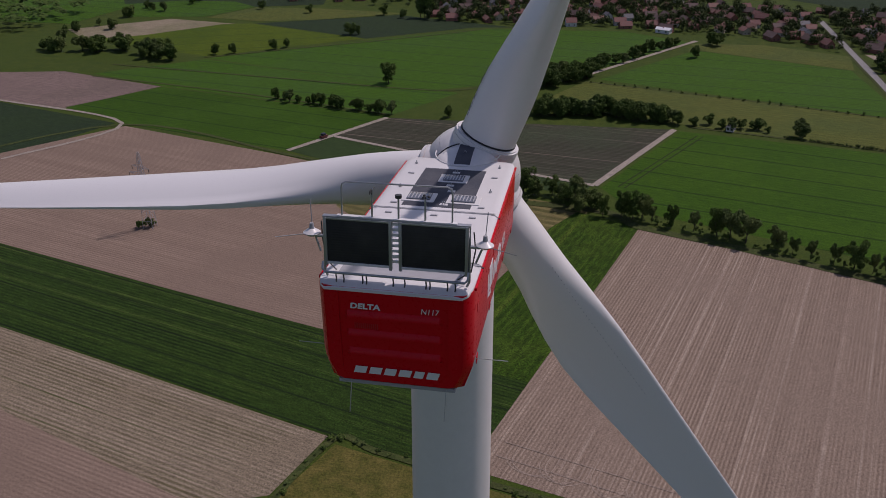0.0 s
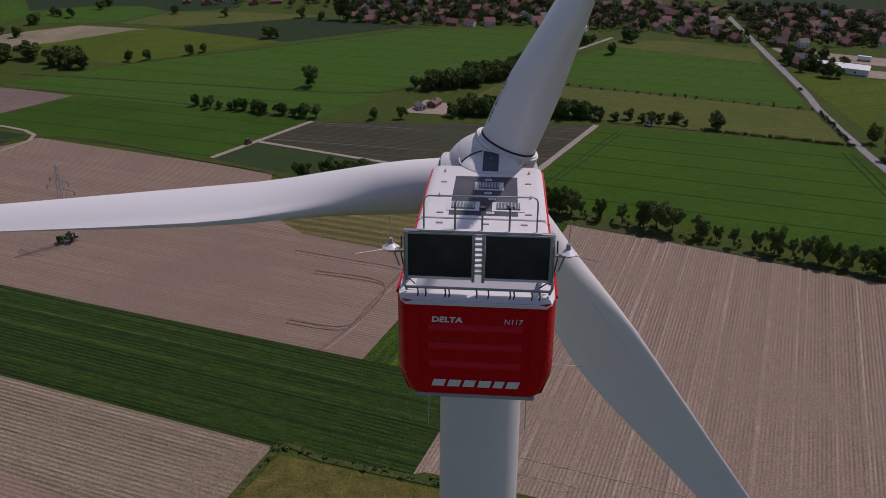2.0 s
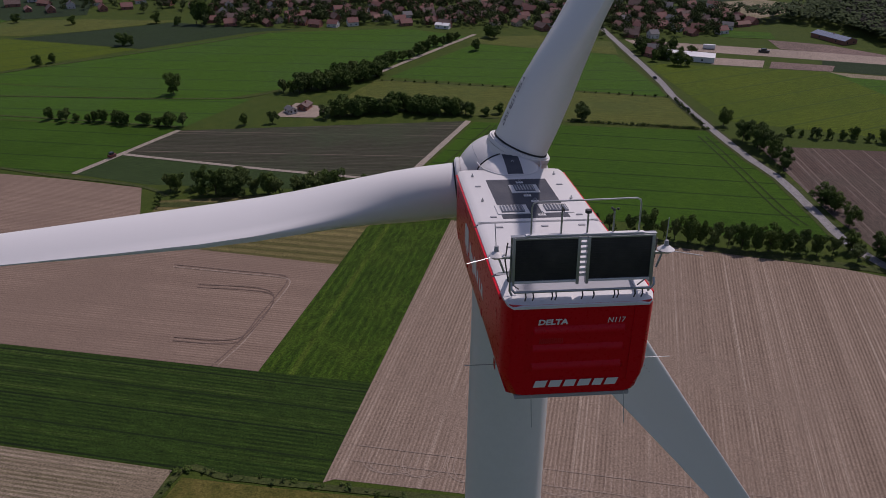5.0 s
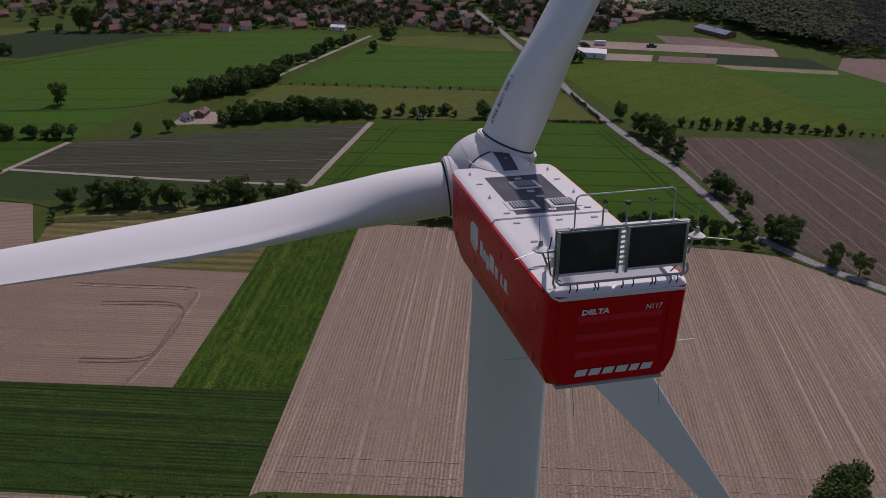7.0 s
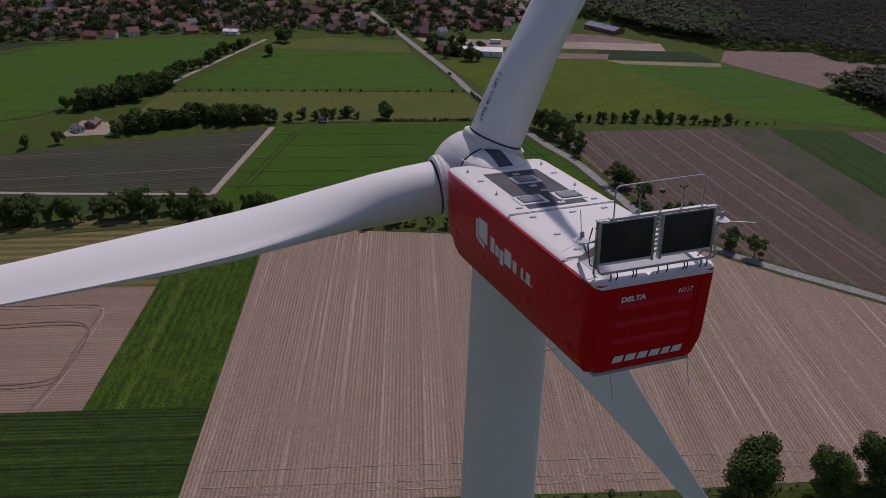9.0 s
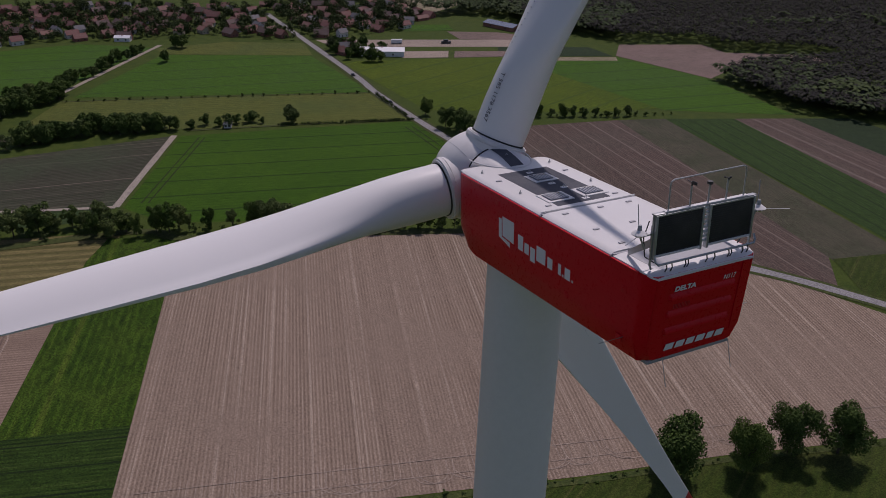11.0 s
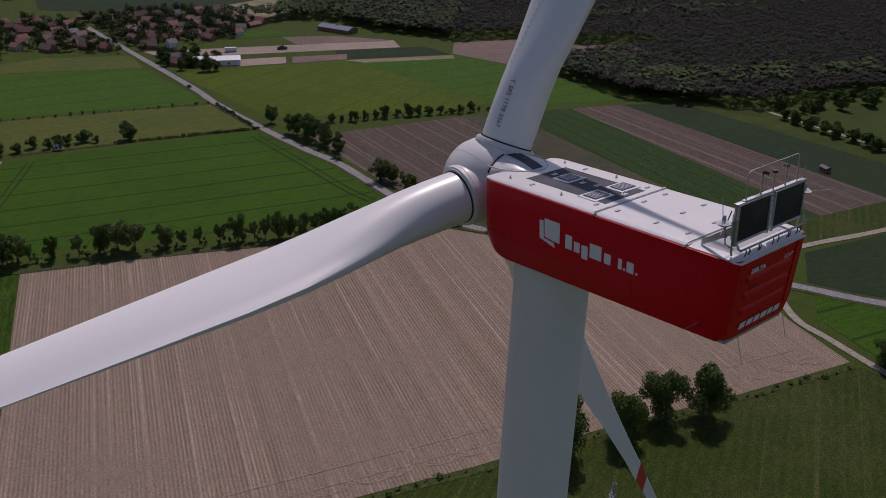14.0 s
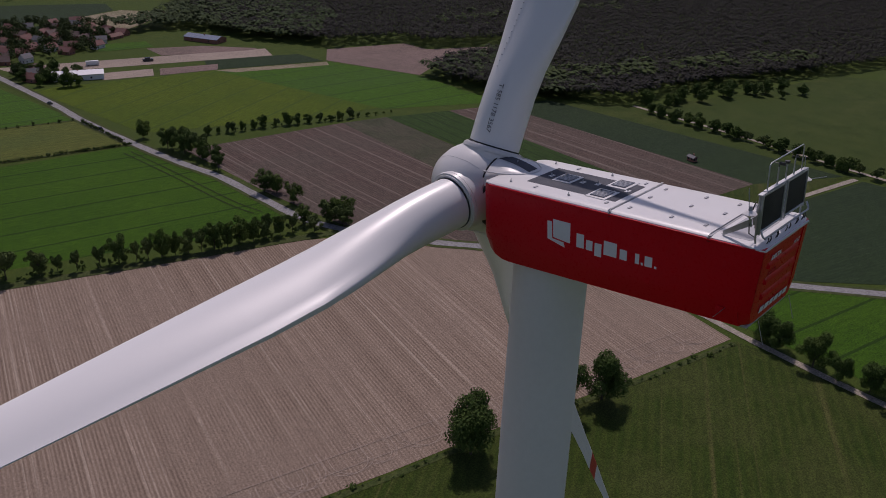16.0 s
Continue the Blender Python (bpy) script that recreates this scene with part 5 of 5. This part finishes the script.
forest("far_wood", [(-900, 900), (-300, 880), (-100, 920), (200, 930), (520, 900), (900, 1000), (900, 1500), (-900, 1500)], 17.0, 9, 15, M["leaf"], "far woods on the horizon", False, 6)
forest("far_wood_west", [(-900, 520), (-470, 520), (-450, 700), (-900, 760)], 13.0, 9, 14, M["leaf"], "far woods in the west", False, 8)
random.seed(9)


# ---- village ----
WALLS = [paint("render_white", (0.62, 0.60, 0.58), 0.2, 0.8), paint("brick_red", (0.26, 0.10, 0.07), 0.2, 0.85), paint("render_cream", (0.55, 0.47, 0.36), 0.15, 0.8)]
ROOFS = [paint("clay_tiles_red", (0.18, 0.068, 0.058), 0.3, 0.8), paint("clay_tiles_brown", (0.11, 0.065, 0.058), 0.3, 0.8), paint("slate_grey", (0.10, 0.10, 0.11), 0.2, 0.7), paint("clay_tiles_orange", (0.20, 0.090, 0.070), 0.3, 0.8)]
GLASS = paint("dark_window_glass", (0.03, 0.035, 0.045), 0.1, 0.15)


def house_kind(w, d, h, rise, wall, roof, label, name="house"):
    t = thing(name, label, "house", (0, 0, -80))
    bm = box(bmesh.new(), (-w / 2, -d / 2, -80), (w / 2, d / 2, -80 + h))
    body = part("wall", bm, wall, t)
    bm = bmesh.new()
    for s in (-1, 1):
        loft(bm, [[(x, -d / 2 - 0.4, z) for x, z in q] for q in ([(s * (w / 2 + 0.4), -80 + h - 0.25), (0, -80 + h + rise), (0, -80 + h + rise + 0.25), (s * (w / 2 + 0.5), -80 + h)],)] +
             [[(x, d / 2 + 0.4, z) for x, z in q] for q in ([(s * (w / 2 + 0.4), -80 + h - 0.25), (0, -80 + h + rise), (0, -80 + h + rise + 0.25), (s * (w / 2 + 0.5), -80 + h)],)])
    r = part("roof", bm, roof, t)
    part("chimney", box(bmesh.new(), (0.4, -0.4, -80 + h + rise - 1), (1.0, 0.3, -80 + h + rise + 0.9)), WALLS[1], r)
    for s in (-1, 1):
        bm = bmesh.new()
        y = s * d / 2
        loft(bm, [[(-w / 2, y - s * 0.15, -80 + h - 0.02), (w / 2, y - s * 0.15, -80 + h - 0.02), (0, y - s * 0.15, -80 + h + rise - 0.02)], [(-w / 2, y, -80 + h - 0.02), (w / 2, y, -80 + h - 0.02), (0, y, -80 + h + rise - 0.02)]])
        part("gable", bm, wall, t)
    for s in (-1, 1):
        for x in (-w / 4, w / 4):
            part("window", box(bmesh.new(), (x - 0.6, s * d / 2 - 0.03, -80 + 1.0), (x + 0.6, s * d / 2 + 0.03, -80 + 2.3)), GLASS, t)
        for y in (-d / 4, d / 4):
            part("window", box(bmesh.new(), (s * w / 2 - 0.03, y - 0.6, -80 + 1.0), (s * w / 2 + 0.03, y + 0.6, -80 + 2.3)), GLASS, t)
    return t


NAMES = (("white", "red"), ("brick", "brown"), ("cream", "orange"), ("brick", "red"), ("white", "grey"), ("brick", "orange"))
HOUSES = [house_kind(8, 11, 4.0, 4.0, WALLS[0], ROOFS[0], "white rendered house with a red tiled gable roof"),
          house_kind(9, 14, 3.6, 4.4, WALLS[1], ROOFS[1], "brick farmhouse with a brown tiled roof"),
          house_kind(8, 10, 4.2, 3.6, WALLS[2], ROOFS[3], "cream house with an orange tiled roof"),
          house_kind(8.5, 12, 3.4, 4.2, WALLS[1], ROOFS[0], "brick house with a red tiled roof"),
          house_kind(8, 10, 4.6, 3.6, WALLS[0], ROOFS[2], "white house with a grey slate roof"),
          house_kind(7, 15, 3.0, 3.0, WALLS[1], ROOFS[3], "long brick barn with an orange tiled roof")]
placed = []
GARDEN = []


def settle_houses(poly, count, gap, trees):
    xs, ys = [p[0] for p in poly], [p[1] for p in poly]
    n = tries = 0
    while n < count and tries < 6000:
        tries += 1
        x, y = random.uniform(min(xs), max(xs)), random.uniform(min(ys), max(ys))
        if not inside(x, y, poly) or any((x - a) ** 2 + (y - b) ** 2 < gap * gap for a, b in placed) or abs(x - 198) < 9:
            continue
        placed.append((x, y))
        ob = copy_thing(random.choice(HOUSES + HOUSES[1:2] + HOUSES[3:4]), pose(x, y, 0, 0, 0, random.choice((20, 110, 25, 105, 65))) @ Matrix.Diagonal((0.82, random.uniform(0.75, 0.95), random.uniform(0.72, 0.85), 1)))
        tagged(ob, group="village houses")
        n += 1
    n = tries = 0
    while n < trees and tries < 8000:
        tries += 1
        x, y = random.uniform(min(xs), max(xs)), random.uniform(min(ys), max(ys))
        if not inside(x, y, poly) or any((x - a) ** 2 + (y - b) ** 2 < 55 for a, b in placed) or abs(x - 198) < 5:
            continue
        GARDEN.append((x, y, random.choice((4, 5, 6, 7, 8, 10, 12))))
        n += 1


settle_houses([(-140, 705), (-60, 700), (30, 700), (80, 690), (130, 690), (192, 640), (192, 780), (60, 850), (-150, 860)], 140, 13, 720)
settle_houses([(200, 640), (290, 650), (335, 690), (330, 770), (200, 800)], 50, 13, 310)
settle_houses([(200, 585), (216, 580), (222, 610), (205, 615)], 6, 10, 14)
settle_houses([(-330, 780), (-160, 760), (-150, 860), (-330, 850)], 16, 16, 80)


def canopy(name, trees, material, label, seed):
    """Many garden trees as leaf clumps, too small and many to tell apart."""
    rnd = random.Random(seed)
    verts, faces = [], []
    for x, y, h in trees:
        lobes = [(Vector((x + rnd.gauss(0, h * 0.14), y + rnd.gauss(0, h * 0.14), h * rnd.uniform(0.35, 0.8))), h * rnd.uniform(0.16, 0.28)) for k in range(5)]
        for c, r in lobes:
            for k in range(44):
                d = Vector((rnd.gauss(0, 1), rnd.gauss(0, 1), rnd.gauss(0.2, 1))).normalized()
                p = c + d * r * rnd.uniform(0.6, 1.1)
                n = (d + Vector((rnd.gauss(0, 0.5), rnd.gauss(0, 0.5), rnd.gauss(0.2, 0.5)))).normalized()
                u = n.orthogonal().normalized()
                w = n.cross(u)
                s = h * 0.05 * rnd.uniform(0.6, 1.3)
                i = len(verts)
                verts += [p - u * s, p - w * s, p + u * s, p + w * s]
                faces.append((i, i + 1, i + 2, i + 3))
    me = bpy.data.meshes.new("canopy")
    me.from_pydata(verts, [], faces)
    me.materials.append(material)
    return tagged(new(name, me), label, "trees", kind="stuff")


canopy("village_trees", GARDEN, M["mixed"], "dark green garden trees between the village houses", 12)


# long white hall by the yard and the solar barn at the forest
def hall(x, y, turn, w, d, h, rise, wall, roof, label):
    k = house_kind(w, d, h, rise, wall, roof, label, "farm_hall")
    k.matrix_basis = pose(x, y, 0, 0, 0, turn)
    for c in k.children_recursive:
        if c.parent == k:
            c.matrix_parent_inverse = Matrix.Identity(4)
    return k


WHITE_SHEET = paint("white_sheet_metal", (0.72, 0.73, 0.74), 0.1, 0.5)
PANEL = paint("blue_solar_panels", (0.16, 0.19, 0.25), 0.1, 0.25)
hall(236, 573, -115, 11, 34, 4.0, 2.0, WHITE_SHEET, WHITE_SHEET, "long white hall with a white sheet roof")
hall(376, 628, -160, 14, 34, 3.4, 1.9, WALLS[1], PANEL, "large barn with a solar panel roof")
hall(62, 690, -115, 6, 12, 3.0, 1.4, WHITE_SHEET, WHITE_SHEET, "small white shed at the village edge")
hall(-42, 470, -20, 6, 9, 2.6, 1.6, WALLS[1], ROOFS[1], "small brick shed on a farmyard")
hall(-50, 463, 30, 5, 7, 2.4, 1.2, WALLS[0], ROOFS[2], "small white shed on a farmyard")
hall(402, 181, -20, 3, 5, 2.4, 0.8, WALLS[1], ROOFS[2], "small dark field hut")
hall(85, 444, -20, 4, 6, 2.4, 1.0, WALLS[0], ROOFS[2], "small white shed in the hedge")
sheet("farmyard", [(-60, 455), (-35, 452), (-25, 470), (-48, 482)], 0.22, FM["sand"], "sandy farmyard", "yard")


# ---- power pylon in the bare field ----
pylon = thing("power_pylon", "grey lattice steel power pylon standing in scrub", "pylon", (-175, 271, 0))
PM = M["grey"]


def lattice(name, p, q, w0, w1, parent):
    p, q = Vector(p), Vector(q)
    bm = bmesh.new()
    n = 9
    for k in range(n):
        f0, f1 = k / n, (k + 1) / n
        a, b = p.lerp(q, f0), p.lerp(q, f1)
        r0, r1 = w0 + (w1 - w0) * f0, w0 + (w1 - w0) * f1
        c0 = [a + Vector((sx * r0, sy * r0, 0)) for sx, sy in ((-1, -1), (1, -1), (1, 1), (-1, 1))]
        c1 = [b + Vector((sx * r1, sy * r1, 0)) for sx, sy in ((-1, -1), (1, -1), (1, 1), (-1, 1))]
        for i in range(4):
            rod(bm, c0[i], c1[i], 0.09, seg=4)
            rod(bm, c0[i], c1[(i + 1) % 4], 0.05, seg=4)
            rod(bm, c1[i], c1[(i + 1) % 4], 0.05, seg=4)
    return part(name, bm, PM, parent)


lattice("mast", (-175, 271, 0), (-175, 271, 34), 2.2, 0.4, pylon)
for z, l in ((24.0, 7.5), (27.5, 5.0)):
    for s in (-1, 1):
        bm = bmesh.new()
        d = Vector((0.93, -0.36, 0)) * s
        tip = Vector((-175, 271, z)) + d * l
        for o in (-0.8, 0.8):
            rod(bm, Vector((-175, 271, z)) + Vector((0.36, 0.93, 0)) * o, tip, 0.08, seg=4)
        rod(bm, Vector((-175, 271, z + 1.6)), tip, 0.08, seg=4)
        arm = part("cross_arm", bm, PM, pylon)
        part("insulator", rod(bmesh.new(), tip, tip - Vector((0, 0, 1.6)), 0.12, seg=6), M["dark"], arm)


second = copy_thing(pylon, pose(98, 67, 0, 0, 0, 65) @ Matrix.Diagonal((0.82, 0.82, 0.82, 1)))
tagged(second, "grey lattice steel power pylon on mown grassland", "pylon")


# ---- small vehicles ----
def vehicle(name, label, category, x, y, turn, length, width, height, body, cabin=None):
    """A car or trailer: bevelled body, cabin with dark glass, four wheels."""
    t = thing(name, label, category, (0, 0, -60))
    part("body", box(bmesh.new(), (-length / 2, -width / 2, -60 + 0.35), (length / 2, width / 2, -60 + height * (0.6 if cabin else 1.0)), 0.12), body, t)
    if cabin:
        part("cabin", box(bmesh.new(), (-length * 0.28, -width * 0.44, -60 + height * 0.56), (length * 0.22, width * 0.44, -60 + height), 0.15), cabin, t)
    for sx in (-1, 1):
        for sy in (-1, 1):
            c = Vector((sx * length * 0.32, sy * width * 0.46, -60 + 0.34))
            part("wheel", rod(bmesh.new(), c - Vector((0, 0.11, 0)), c + Vector((0, 0.11, 0)), 0.34, seg=14), M["dark"], t)
    t.matrix_basis = pose(x, y, 0.25, 0, 0, turn)
    return t


CARPAINT = paint("dark_car_paint", (0.03, 0.032, 0.038), 0.1, 0.25)
vehicle("car", "dark car driving on the country road", "car", 192.5, 523, 92, 4.4, 1.8, 1.5, CARPAINT, GLASS)
vehicle("car", "dark car parked beside the hedge road", "car", 190.0, 452, 90, 4.3, 1.8, 1.5, CARPAINT, GLASS)
vehicle("trailer", "white box trailer parked on the sandy yard", "trailer", 262, 604, -20, 9.0, 2.5, 3.4, WHITE_SHEET)
vehicle("lorry", "dark lorry parked on the sandy yard", "lorry", 300, 590, -20, 8.0, 2.5, 3.0, CARPAINT, GLASS)
TRACTOR_RED = paint("tractor_red", (0.12, 0.025, 0.02), 0.2, 0.4)
vehicle("tractor", "small red tractor standing on the farm track", "tractor", -136, 393, 60, 4.2, 2.2, 2.8, TRACTOR_RED, GLASS)
